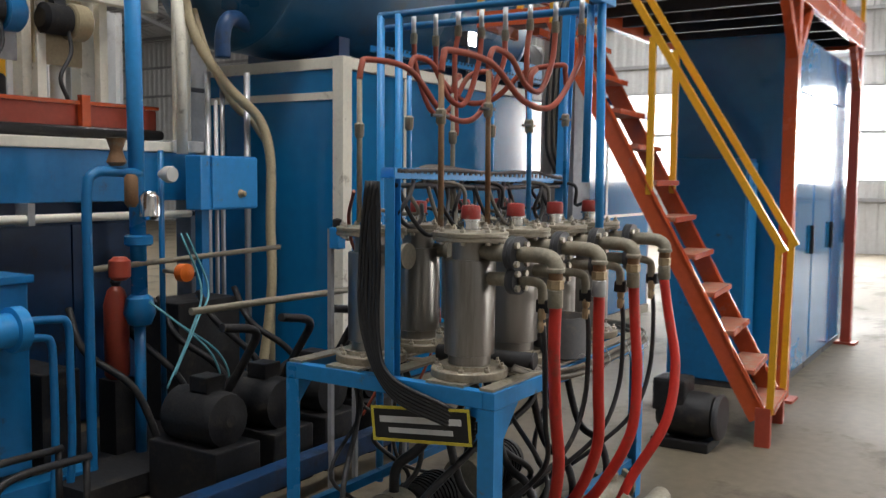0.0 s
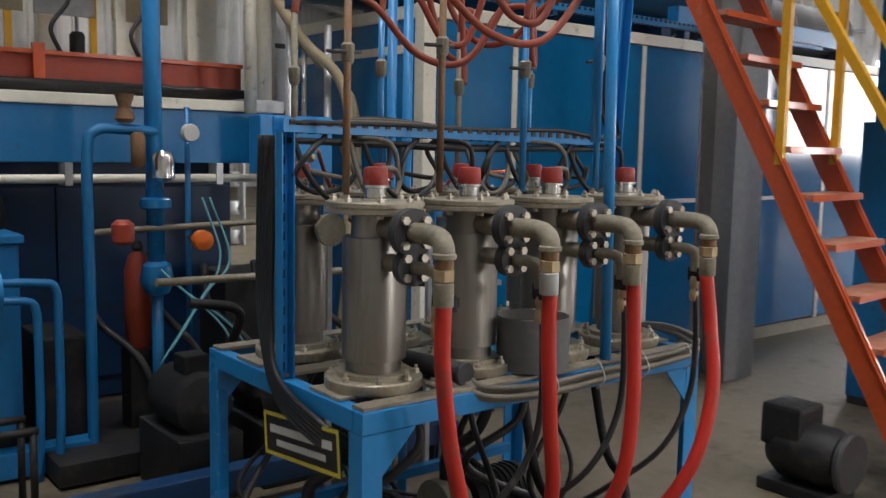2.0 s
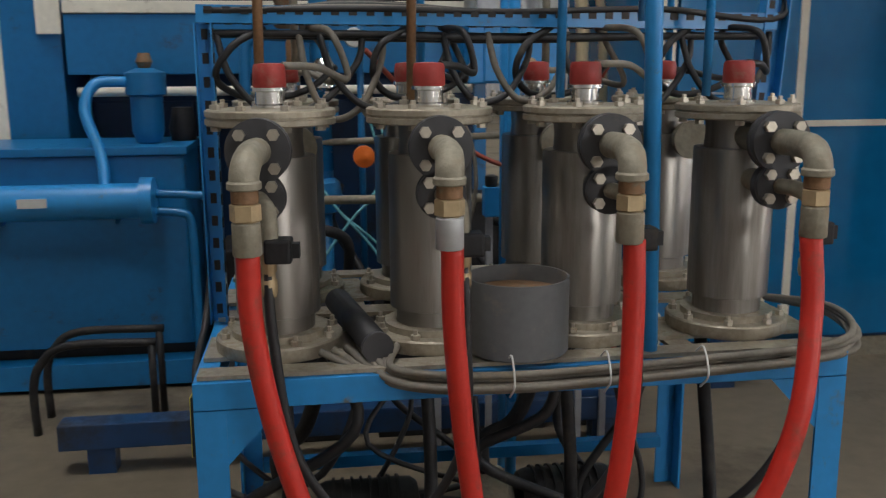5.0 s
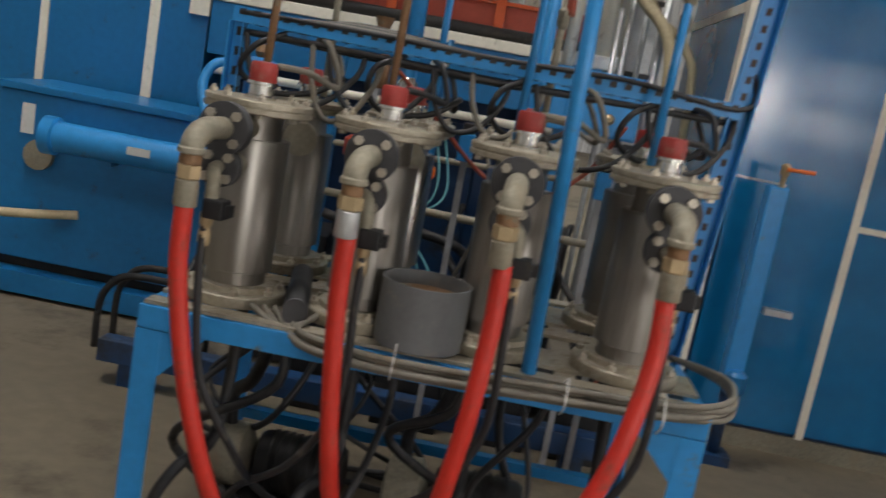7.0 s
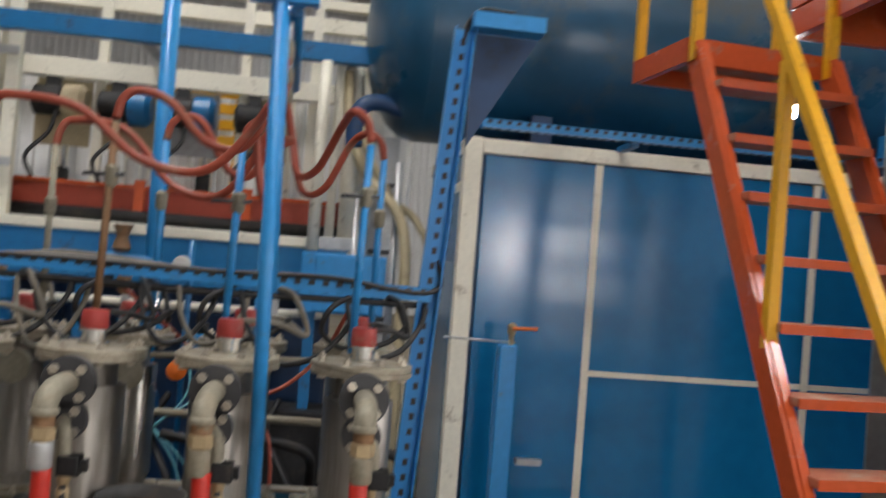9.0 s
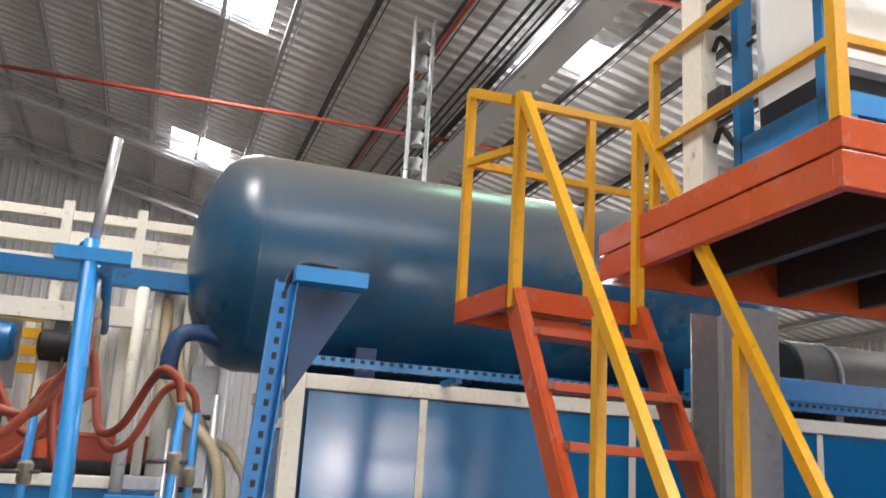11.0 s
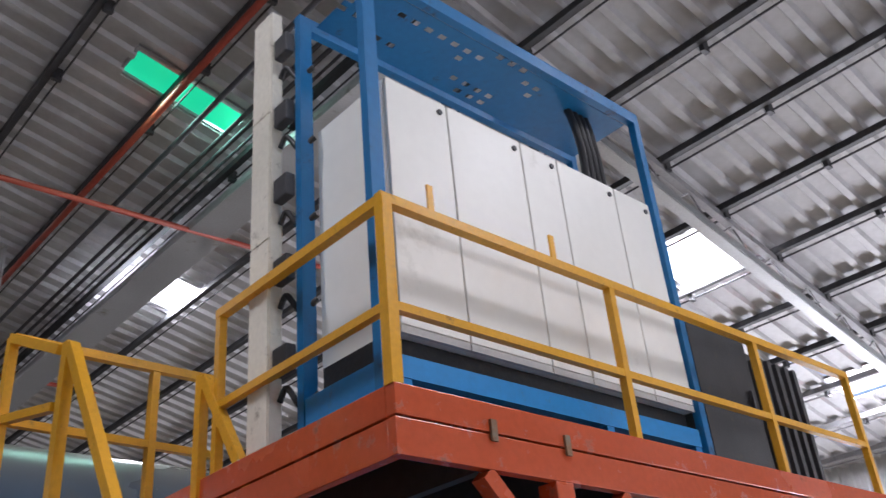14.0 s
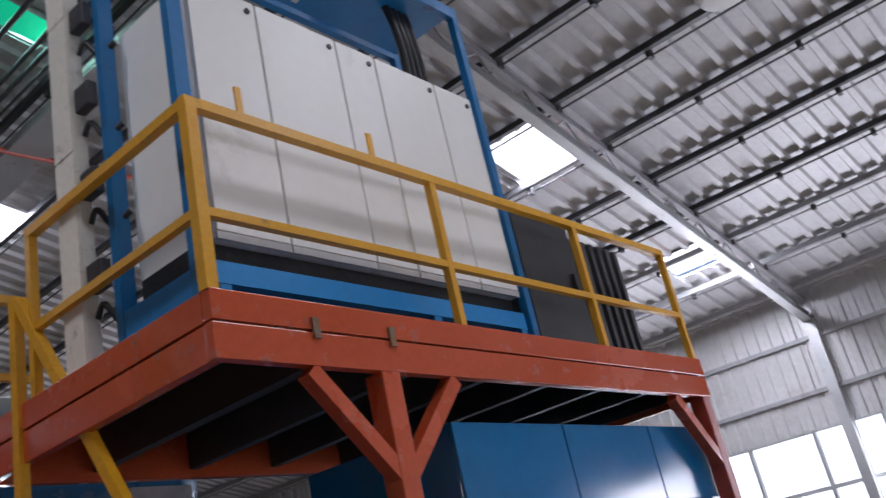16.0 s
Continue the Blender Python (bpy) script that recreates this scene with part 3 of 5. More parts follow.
for x in (SX0 - 0.0, SX1 + 0.0):
    wpart("handrail", tube([(x, FOOT_Y - 0.06, 1.19), (x, SY1 - 0.03, 3.60)], 0.022, square=True), YELLOW, stair)
    wpart("handrail_post", tube([(x, FOOT_Y - 0.01, 0.2), (x, FOOT_Y - 0.03, 1.23)], 0.02, square=True), YELLOW, stair)
    wpart("handrail_post", tube([(x, stair_at(1.5), 1.52), (x, stair_at(1.5), 2.5)], 0.02, square=True), YELLOW, stair)
    wpart("handrail_post", tube([(x, SY1 - 0.01, SZ - 0.1), (x, SY1 - 0.01, 3.62)], 0.022, square=True), YELLOW, stair)

# ---- landing ----
LX0, LX1, LY0, LY1 = 7.30, 7.975, 4.035, 4.55
landing = thing("stair_landing", "orange steel landing with yellow guard rails", "landing", at=(LX0, LY0, SZ))
landing.rotation_euler = (0, 0, radians(6))
wpart("deck", box(LX0 + 0.03, LX1, LY0 + 0.03, LY1 - 0.03, SZ - 0.02, SZ), TREAD, landing)
for a in ((LX0, LX1, LY0, LY0 + 0.03), (LX0, LX1, LY1 - 0.03, LY1), (LX0, LX0 + 0.03, LY0 + 0.032, LY1 - 0.032)):
    wpart("edge_beam", box(*a, SZ - 0.10, SZ + 0.003), ORANGE, landing)
for z in (SZ - 0.14,):
    wpart("cross_bar", box(LX0 + 0.1, LX1, LY0 + 0.1, LY0 + 0.15, z - 0.02, z + 0.03), ORANGE, landing)
RAIL_TOP = 3.60
for x, y in ((LX0 + 0.02, LY1 - 0.02), (8.03, LY1 - 0.02)):
    wpart("post", tube([(x, y, SZ), (x, y, RAIL_TOP + 0.22)], 0.02, square=True), YELLOW, landing)
wpart("top_rail", tube([(LX0 + 0.02, LY1 - 0.02, RAIL_TOP + 0.22), (8.40, LY1 - 0.02, RAIL_TOP + 0.26)], 0.021, square=True), YELLOW, landing)
wpart("middle_rail", tube([(LX0 + 0.02, LY1 - 0.02, 3.44), (8.40, LY1 - 0.02, 3.46)], 0.018, square=True), YELLOW, landing)
wpart("side_rail", tube([(LX0 + 0.02, LY1 - 0.02, RAIL_TOP + 0.22), (LX0 + 0.02, LY0 + 0.02, RAIL_TOP)], 0.021, square=True), YELLOW, landing)
wpart("side_rail", tube([(LX0 + 0.02, LY1 - 0.02, 3.44), (LX0 + 0.02, LY0 + 0.02, 3.36)], 0.018, square=True), YELLOW, landing)

# ---- platform with cabinets ----
PX0, PX1, PY0, PY1, PZ0, PZ1 = 7.95, 11.65, 2.75, 4.45, 2.90, 3.145
platform = thing("platform", "orange-red steel equipment platform on red columns", "platform", at=(PX0, PY0, 0))
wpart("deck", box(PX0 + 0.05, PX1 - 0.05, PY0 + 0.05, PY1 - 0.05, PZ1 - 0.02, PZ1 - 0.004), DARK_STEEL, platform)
for a, z0, z1 in (((PX0, PX1, PY0, PY0 + 0.05), 3.035, PZ1), ((PX0, PX1, PY0 + 0.004, PY0 + 0.05), PZ0, 3.028), ((PX0, PX0 + 0.05, PY0 + 0.052, PY1), 3.035, PZ1), ((PX0 + 0.004, PX0 + 0.05, PY0 + 0.052, PY1), PZ0, 3.028),
                  ((PX0 + 0.052, PX1, PY1 - 0.05, PY1), PZ0, PZ1), ((PX1 - 0.05, PX1, PY0 + 0.052, PY1 - 0.052), PZ0, PZ1)):
    wpart("fascia_beam", box(*a, z0, z1, 0.004), ORANGE, platform)
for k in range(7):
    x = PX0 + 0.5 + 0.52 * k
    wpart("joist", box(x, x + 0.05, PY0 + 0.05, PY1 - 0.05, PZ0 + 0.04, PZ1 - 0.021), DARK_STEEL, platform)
for cx in (8.76, 11.58):
    for cy in ((PY0 + 0.05,) if cx < 9 else (PY0 + 0.05, PY1 - 0.06)):
        wpart("column", box(cx - 0.05, cx + 0.05, cy - 0.045, cy + 0.05, 0.0, PZ0, 0.006), RED_COLUMN if cy > 3 or cx > 11 else ORANGE, platform)
        wpart("base_plate", box(cx - 0.1, cx + 0.1, cy - 0.1, cy + 0.1, 0.0, 0.02), RED_COLUMN, platform)
    for s in (-1, 1):
        if PX0 < cx + s * 0.38 < PX1 + 0.2:
            wpart("brace", tube([(cx, PY0 + 0.04, PZ0 - 0.42), (cx + s * 0.4 if cx + s * 0.4 < PX1 else PX1 - 0.03, PY0 + 0.04, PZ0 - 0.01)], 0.032, square=True), ORANGE, platform)
for x in (8.38, 8.78):
    wpart("clip", box(x, x + 0.03, PY0 - 0.012, PY0 - 0.002, 3.0, 3.08), RUST, platform)
guard = thing("guard_rail", "yellow square-tube guard rail along the platform edge", "railing", at=(PX0, PY0, PZ1))
GT, GM = 3.88, 3.44
posts = [(PX0 + 0.02, PY0 + 0.025), (9.30, PY0 + 0.025), (10.53, PY0 + 0.025), (11.6, PY0 + 0.025), (PX0 + 0.02, 3.95)]
for i, (x, y) in enumerate(posts):
    wpart("post", tube([(x, y, PZ1 - 0.002), (x, y, GT)], 0.024 if i == 0 else 0.019, square=True), YELLOW, guard)
for z, r in ((GT, 0.021), (GM, 0.017)):
    wpart("rail", tube([(PX0 - 0.005, PY0 + 0.025, z), (11.62, PY0 + 0.025, z)], r, square=True), YELLOW, guard)
    wpart("rail", tube([(PX0 + 0.02, PY0 + 0.05, z - 0.002), (PX0 + 0.02, 3.97, z - 0.002)], r, square=True), YELLOW, guard)
for x in (8.20, 8.92):
    wpart("tab", box(x, x + 0.03, PY0 + 0.02, PY0 + 0.03, GT + 0.02, GT + 0.15), YELLOW, guard)

# cabinet row on a blue frame
CX = [8.17, 8.54, 9.035, 9.31, 9.78, 10.105]
CY0, CY1, CZ0, CZ1 = 2.95, 3.46, 3.46, 4.69
frame_rack = thing("cabinet_frame", "blue steel support frame round the cabinet row", "frame", at=(8.1, CY0, PZ1))
for y in (CY0 - 0.015, CY1 - 0.03):
    wpart("upright", box(8.055, 8.125, y, y + 0.045, PZ1, 5.36), BLUE, frame_rack)
    wpart("upright", box(10.125, 10.175, y, y + 0.045, PZ1, 5.36), BLUE, frame_rack)
    wpart("top_beam", box(8.126, 10.124, y, y + 0.045, 5.28, 5.36), BLUE, frame_rack)
for y in (CY0, CY1 - 0.05):
    wpart("base_beam", box(8.13, 10.095, y, y + 0.05, 3.27, 3.36), BLUE_LIGHT, frame_rack)
for x in (8.16, 9.35, 10.04):
    wpart("base_leg", box(x, x + 0.05, CY0 + 0.002, CY0 + 0.05, PZ1, 3.268), BLUE_LIGHT, frame_rack)
wpart("side_beam", box(8.06, 8.12, CY0 + 0.032, CY1 - 0.032, 3.2, 3.32), BLUE_LIGHT, frame_rack)
# perforated canopy plate
bm = bmesh.new()
n_x, n_y = 44, 12
for i in range(n_x):
    for j in range(n_y):
        hole = noise.noise((i * 0.16, j * 0.3, 2.0)) > 0.12 and (i % 2 == 0) and (j % 2 == 0) and i < 30
        if not hole:
            a, c = 8.13 + i * 0.0447, CY0 + 0.035 + j * 0.034
            bm.faces.new([bm.verts.new(v) for v in ((a, c, 5.285), (a + 0.0447, c, 5.285), (a + 0.0447, c + 0.034, 5.285), (a, c + 0.034, 5.285))])
bmesh.ops.remove_doubles(bm, verts=bm.verts, dist=0.001)
canopy = wpart("canopy_plate", bm, BLUE, frame_rack, "blue perforated canopy plate")
canopy.modifiers.new("thickness", "SOLIDIFY").thickness = 0.004
for x0, x1 in zip(CX, CX[1:]):
    cab = thing("electrical_cabinet", "white steel electrical cabinet with a tall door", "cabinet", "cabinets on the platform", at=(x0, CY0, CZ0))
    wpart("body", box(x0 + 0.002, x1 - 0.002, CY0 + 0.02, CY1, CZ0 + 0.0, CZ1 - 0.004), WHITE, cab)
    d = wpart("door", box(x0 + 0.005, x1 - 0.005, CY0, CY0 + 0.018, CZ0 + 0.03, CZ1, 0.004), WHITE, cab)
    part("lock", lathe([(0.015, CY0 - 0.008), (0.015, CY0), (0.012, CY0 + 0.002)], 12, "y", (x1 - 0.05, 0, CZ1 - 0.06)), DARK_STEEL, d, "small black door lock")
    wpart("sill", box(x0 + 0.004, x1 - 0.004, CY0 + 0.002, CY0 + 0.019, CZ0 - 0.005, CZ0 + 0.026), PAPER, cab)
# dark box stands in for the shaded gap below the cabinets
wpart("base_plinth", box(8.135, 10.09, CY0 + 0.055, CY1 - 0.055, 3.15, CZ0 - 0.006), GREASE_AND_SHADE, frame_rack)
wbar = thing("wire_duct", "tall pale vertical wire duct on the platform", "wire duct", at=(8.02, 3.66, PZ1))
wpart("duct", box(7.99, 8.05, 3.58, 3.74, PZ1, 5.45), CREAM, wbar)
for z0, z1 in ((PZ1 + 0.02, 4.1), (4.11, 4.8), (4.81, 5.44)):
    wpart("cover", box(7.982, 7.988, 3.585, 3.735, z0, z1, 0.001), CREAM, wbar)
for k in range(5):
    z = 3.35 + 0.42 * k
    tagged(part("cable_loop", tube(smooth([(8.04, 3.58, z), (8.05, 3.54, z + 0.05), (8.08, 3.48, z - 0.04), (8.12, 3.41, z)]), 0.014, 8), BLACK), "black cable loop between duct and cabinet", "cable", "cable loops")
    tagged(part("cable_box", box(8.0, 8.05, 3.47, 3.578, z + 0.1, z + 0.22, 0.008), DARK_STEEL), "small dark junction block", "junction box", "junction blocks")
for k in range(4):
    tagged(part("canopy_cable", tube(smooth([(9.78 + 0.05 * k, 3.1, CZ1 - 0.01), (9.77 + 0.05 * k, 3.1, 4.85), (9.74 + 0.045 * k, 3.08, 5.05), (9.70 + 0.05 * k, 3.1, 5.3), (9.66 + 0.04 * k, 3.2, 5.6)]), 0.024, 8), BLACK), "thick black cable rising from the cabinets", "cable", "canopy cables")
blk = thing("black_cabinet", "black steel control box beside the white cabinets", "cabinet", at=(10.15, 3.0, PZ1))
wpart("body", box(10.24, 10.88, 3.0, 3.4, PZ1, 4.05, 0.006), BLACK, blk)
bdoor = wpart("door", box(10.27, 10.85, 2.985, 2.998, PZ1 + 0.1, 4.02, 0.004), BLACK, blk)
part("handle", box(10.77, 10.79, 2.965, 2.984, 3.55, 3.7), DARK_STEEL, bdoor)
tr = thing("transformer", "dark finned transformer on the platform", "transformer", at=(10.9, 3.0, PZ1))
wpart("core", box(10.95, 11.5, 3.05, 3.4, PZ1, 4.0, 0.006), DARK_STEEL, tr)
for k in range(5):
    wpart("fin", box(10.98 + 0.1 * k, 11.02 + 0.1 * k, 2.98, 3.048, PZ1 + 0.06, 3.95), DARK_STEEL, tr)
wpart("terminal", lathe([(0.03, 4.0), (0.035, 4.03), (0.02, 4.07), (0.02, 4.11)], 10, "z", (11.2, 3.2, 0)), DUSTY, tr)

# ---- blue cabinets under the platform ----
for k, (x0, x1) in enumerate(((9.20, 10.05), (10.06, 10.92), (10.93, 11.8))):
    c = thing("tall_blue_cabinet", "tall glossy blue switchgear cabinet with black handles", "cabinet", "blue cabinets", at=(x0, 2.87, 0))
    wpart("body", box(x0, x1, 2.892, 3.8, 0.06, 2.745, 0.006), BLUE_PANEL, c)
    wpart("plinth", box(x0 + 0.01, x1 - 0.01, 2.9, 3.78, 0.0, 0.06), DARK_STEEL, c)
    d = wpart("door", box(x0 + 0.015, x1 - 0.015, 2.87, 2.89, 0.1, 2.30, 0.004), BLUE_PANEL, c)
    wpart("upper_panel", box(x0 + 0.001, x1 - 0.001, 2.87, 2.89, 2.32, 2.74, 0.002), BLUE_PANEL, c)
    part("handle", box(x1 - 0.1, x1 - 0.07, 2.837, 2.868, 1.0, 1.24, 0.004), BLACK, d)
col2 = tagged(part("steel_column", i_beam((8.85, 4.62, 0), (8.85, 4.62, 2.88), 0.34, 0.3, 0.016, up=(0, 1, 0)), STRUCT), "grey steel hall column behind the stair", "column")
sc = thing("side_cabinet", "blue control cabinet behind the stair", "cabinet", at=(8.9, 3.12, 0))
wpart("body", box(8.90, 9.19, 3.14, 3.72, 0.05, 1.78, 0.006), BLUE, sc)
wpart("plinth", box(8.91, 9.18, 3.15, 3.71, 0.0, 0.05), DARK_STEEL, sc)
# front door in a lighter blue than the body
wpart("door", box(8.92, 9.17, 3.122, 3.138, 0.1, 1.75, 0.004), BLUE_LIGHT, sc)

# dark ducting and a cable beam on the housing behind the platform
duct_run = thing("exhaust_duct", "dark sheet-metal duct lying on the housing roof", "duct", at=(10.2, 5.9, 2.4))
wpart("duct", lathe([(0.26, 10.1), (0.28, 10.12), (0.28, 12.3), (0.26, 12.32)], 28, "x", (0, 5.9, 2.75)), GREASE_AND_SHADE, duct_run)
for x in (10.4, 11.2, 12.0):
    wpart("duct_band", lathe([(0.282, x), (0.29, x + 0.01), (0.29, x + 0.04), (0.282, x + 0.05)], 28, "x", (0, 5.9, 2.75)), DARK_STEEL, duct_run)
    wpart("duct_saddle", box(x, x + 0.06, 5.66, 6.14, 2.396, 2.6), DARK_STEEL, duct_run)
beam_run = thing("cable_beam", "blue steel cable beam over the housing", "beam", at=(9.0, 5.1, 2.44))
wpart("beam", box(9.0, 11.6, 5.24, 5.34, 2.52, 2.66, 0.006), BLUE, beam_run)
for x in (9.1, 11.4):
    wpart("beam_leg", box(x, x + 0.06, 5.25, 5.33, 2.40, 2.519), BLUE_DARK, beam_run)

# castellated hall column
hc = thing("hall_column", "pale castellated steel hall column with round holes", "column", at=(9.55, 14.0, 0))
for dx in (-0.16, 0.16):
    wpart("flange", box(9.55 + dx - 0.012, 9.55 + dx + 0.012, 13.9, 14.1, 0, 9.5), GALV, hc)
for k in range(21):
    z = 0.45 * k
    bm = bmesh.new()
    add_tube(bm, [(9.55, 13.99, z + 0.02), (9.55, 13.99, z + 0.12), (9.55, 13.99, z + 0.24)], [0.14, 0.09, 0.14], 4)
    wpart("web", bm, GALV, hc)

# ---- filter rack ----
RX0, RX1, RY0, RY1, RZ = 4.70, 6.24, 2.94, 3.96, 0.83
rack = thing("filter_rack", "blue angle-steel rack table with dusty top plates", "rack", at=(RX0, RY0, 0))
for i, (x, sx) in enumerate(((RX0, 1), (RX1, -1))):
    for y, sy in ((RY0, 1), (RY1, -1)):
        bm = bmesh.new()
        xa, xb = sorted((x, x + sx * 0.07))
        ya, yb = sorted((y, y + sy * 0.008))
        add_box(bm, xa, xb, ya, yb, 0, RZ - 0.07)
        xa, xb = sorted((x, x + sx * 0.008))
        ya, yb = sorted((y + sy * 0.008, y + sy * 0.07))
        add_box(bm, xa, xb, ya, yb, 0, RZ - 0.07)
        wpart("leg", bm, BLUE_LIGHT, rack)
        g = bmesh.new()
        v = [g.verts.new(q) for q in ((x + sx * 0.07, y + sy * 0.002, RZ - 0.07), (x + sx * 0.19, y + sy * 0.002, RZ - 0.07), (x + sx * 0.07, y + sy * 0.002, RZ - 0.2))]
        w = [g.verts.new(q.co + Vector((0, sy * 0.006, 0))) for q in v]
        g.faces.new(v), g.faces.new(w[::-1])
        for k in range(3):
            g.faces.new((v[k], w[k], w[(k + 1) % 3], v[(k + 1) % 3]))
        bmesh.ops.recalc_face_normals(g, faces=g.faces)
        wpart("gusset", g, BLUE_LIGHT, rack)
for y in (RY0, RY1 - 0.05):
    wpart("top_beam", box(RX0, RX1, y, y + 0.05, RZ - 0.068, RZ - 0.004, 0.003), BLUE_LIGHT, rack)
for x in (RX0, RX1 - 0.05):
    wpart("end_beam", box(x, x + 0.05, RY0 + 0.052, RY1 - 0.052, RZ - 0.068, RZ - 0.004, 0.003), BLUE_LIGHT, rack)
for y0, y1 in ((RY0 + 0.01, RY0 + 0.07), (3.08, 3.25), (3.42, 3.5), (3.58, 3.75), (RY1 - 0.08, RY1 - 0.01)):
    wpart("top_plate", box(RX0 + 0.01, RX1 - 0.01, y0, y1, RZ - 0.002, RZ + 0.008), FLANGE, rack, "dusty steel top strip")
for x in (5.05, 5.43, 5.83):
    wpart("cross_plate", box(x, x + 0.06, RY0 + 0.071, RY1 - 0.081, RZ - 0.014, RZ - 0.004), FLANGE, rack)
for y in (RY0 + 0.02, RY1 - 0.06):
    wpart("low_beam", box(RX0 + 0.075, RX1 - 0.075, y, y + 0.04, 0.16, 0.2), BLUE, rack)

# filter housings
TANK_X = (4.885, 5.255, 5.635, 6.025)


def filter_housing(front):
    f = thing("filter_housing", "stainless cylindrical filter housing with dusty bolted lid and red cap", "filter housing", "filter housings on the rack")
    part("base_flange", lathe([(0.15, 0.0), (0.152, 0.004), (0.152, 0.03), (0.148, 0.034), (0.115, 0.034), (0.115, 0.05), (0.09, 0.05)], 32), FLANGE, f)
    part("body", lathe([(0.085, 0.05), (0.085, 0.085), (0.1, 0.09), (0.1, 0.455), (0.098, 0.462), (0.05, 0.462)], 40), STEEL, f)
    part("neck", lathe([(0.075, 0.462), (0.072, 0.5), (0.075, 0.536)], 28), STEEL, f)
    part("lid", lathe([(0.147, 0.534), (0.15, 0.537), (0.15, 0.548), (0.146, 0.55), (0.146, 0.553), (0.15, 0.555), (0.15, 0.567), (0.145, 0.57), (0.06, 0.57)], 36), FLANGE, f)
    part("cap_neck", lathe([(0.045, 0.57), (0.045, 0.578), (0.034, 0.581), (0.034, 0.608), (0.043, 0.61), (0.043, 0.618), (0.03, 0.618)], 20), CHROME, f)
    part("cap", lathe([(0.036, 0.618), (0.039, 0.622), (0.0375, 0.662), (0.034, 0.671), (0.01, 0.673)], 20), RED_CAP, f)
    bolt = mesh_from("bolt", lathe([(0.012, 0.522), (0.012, 0.533), (0.006, 0.534), (0.006, 0.571), (0.012, 0.571), (0.012, 0.581), (0.006, 0.582), (0.006, 0.59)], 6), BOLT)
    foot = mesh_from("bolt", lathe([(0.012, 0.034), (0.012, 0.046), (0.006, 0.047), (0.006, 0.058)], 6), BOLT)
    for k in range(8):
        a = 2 * math.pi * (k + 0.5) / 8
        for me, r in ((bolt, 0.128), (foot, 0.133)):
            b = part("bolt", me, None, f)
            b.location = (r * math.cos(a), r * math.sin(a), 0)
    # side ports towards the walk
    if front:
        for z, r, name in ((0.492, 0.069, "upper_flange"), (0.392, 0.054, "lower_flange")):
            part(name, lathe([(r, -0.232), (r, -0.218), (r * 0.97, -0.216), (r * 0.97, -0.212), (r, -0.21), (r, -0.196)], 28, "y", (0, 0, z)), DARK_STEEL, f, "dark dusty pipe flange")
            part("port", lathe([(r * 0.5, -0.2), (r * 0.5, -0.06)], 18, "y", (0, 0, z)), DUSTY, f)
            nut = mesh_from("flange_bolt", lathe([(0.013, -0.246), (0.013, -0.231), (0.006, -0.231), (0.006, -0.19)], 6, "y"), BOLT)
            for k in range(4):
                a = math.pi / 4 + k * math.pi / 2
                b = part("flange_bolt", nut, None, f)
                b.location = (r * 0.72 * math.cos(a), 0, z + r * 0.72 * math.sin(a))
        part("elbow", tube(smooth([(0, -0.22, 0.492), (0, -0.30, 0.494), (0, -0.358, 0.488), (-0.003, -0.386, 0.466), (-0.004, -0.39, 0.438)]), 0.0295, 16), DUSTY, f)
        part("elbow_bead", lathe([(0.03, 0.434), (0.034, 0.437), (0.034, 0.448), (0.03, 0.452)], 18, "z", (-0.004, -0.39, 0)), DUSTY, f)
        part("union_nut", lathe([(0.025, 0.408), (0.027, 0.410), (0.027, 0.43), (0.024, 0.435)], 16, "z", (-0.004, -0.39, 0)), RUST, f)
        part("hex_nut", lathe([(0.027, 0.372), (0.031, 0.375), (0.031, 0.405), (0.027, 0.408)], 6, "z", (-0.004, -0.39, 0)), BRASS, f, "worn brass hex nut")
        part("ferrule", lathe([(0.027, 0.305), (0.029, 0.308), (0.0285, 0.368), (0.025, 0.372)], 16, "z", (-0.004, -0.39, 0)), DUSTY, f)
        part("small_elbow", tube(smooth([(0, -0.23, 0.392), (0.012, -0.28, 0.392), (0.026, -0.308, 0.38), (0.03, -0.315, 0.35), (0.03, -0.315, 0.31)]), 0.018, 10), DUSTY, f)
        part("side_valve", add_box(box(0.02, 0.075, -0.345, -0.29, 0.275, 0.325, 0.006), 0.075, 0.09, -0.33, -0.305, 0.285, 0.315), GREASE_AND_SHADE, f, "small dark valve block")
    else:
        part("port", lathe([(0.03, -0.15), (0.03, -0.05)], 14, "y", (0.03, 0, 0.45)), DUSTY, f)
        part("port_flange", lathe([(0.055, -0.17), (0.055, -0.15)], 18, "y", (0.03, 0, 0.45)), DUSTY, f)
    return f


rnd_turn = random.Random(7)
first = filter_housing(True)
first.location, first.rotation_euler = (TANK_X[0], 3.16, RZ + 0.008), (0, 0, radians(-5))
for i, x in enumerate(TANK_X[1:]):
    twin = copy_thing(first, pose(x, 3.16, RZ + 0.008, 0, 0, rnd_turn.uniform(-2, 2)))
    if i == 0:
        for piece in twin.children:
            if piece.name.startswith("ferrule"):
                piece.data = piece.data.copy()
                piece.data.materials[0] = GALV
                piece["label"] = "bright galvanised hose ferrule"
rear = filter_housing(False)
rear.location = (TANK_X[0] + 0.02, 3.66, RZ + 0.008)
for x in TANK_X[1:]:
    copy_thing(rear, pose(x, 3.66, RZ + 0.008))

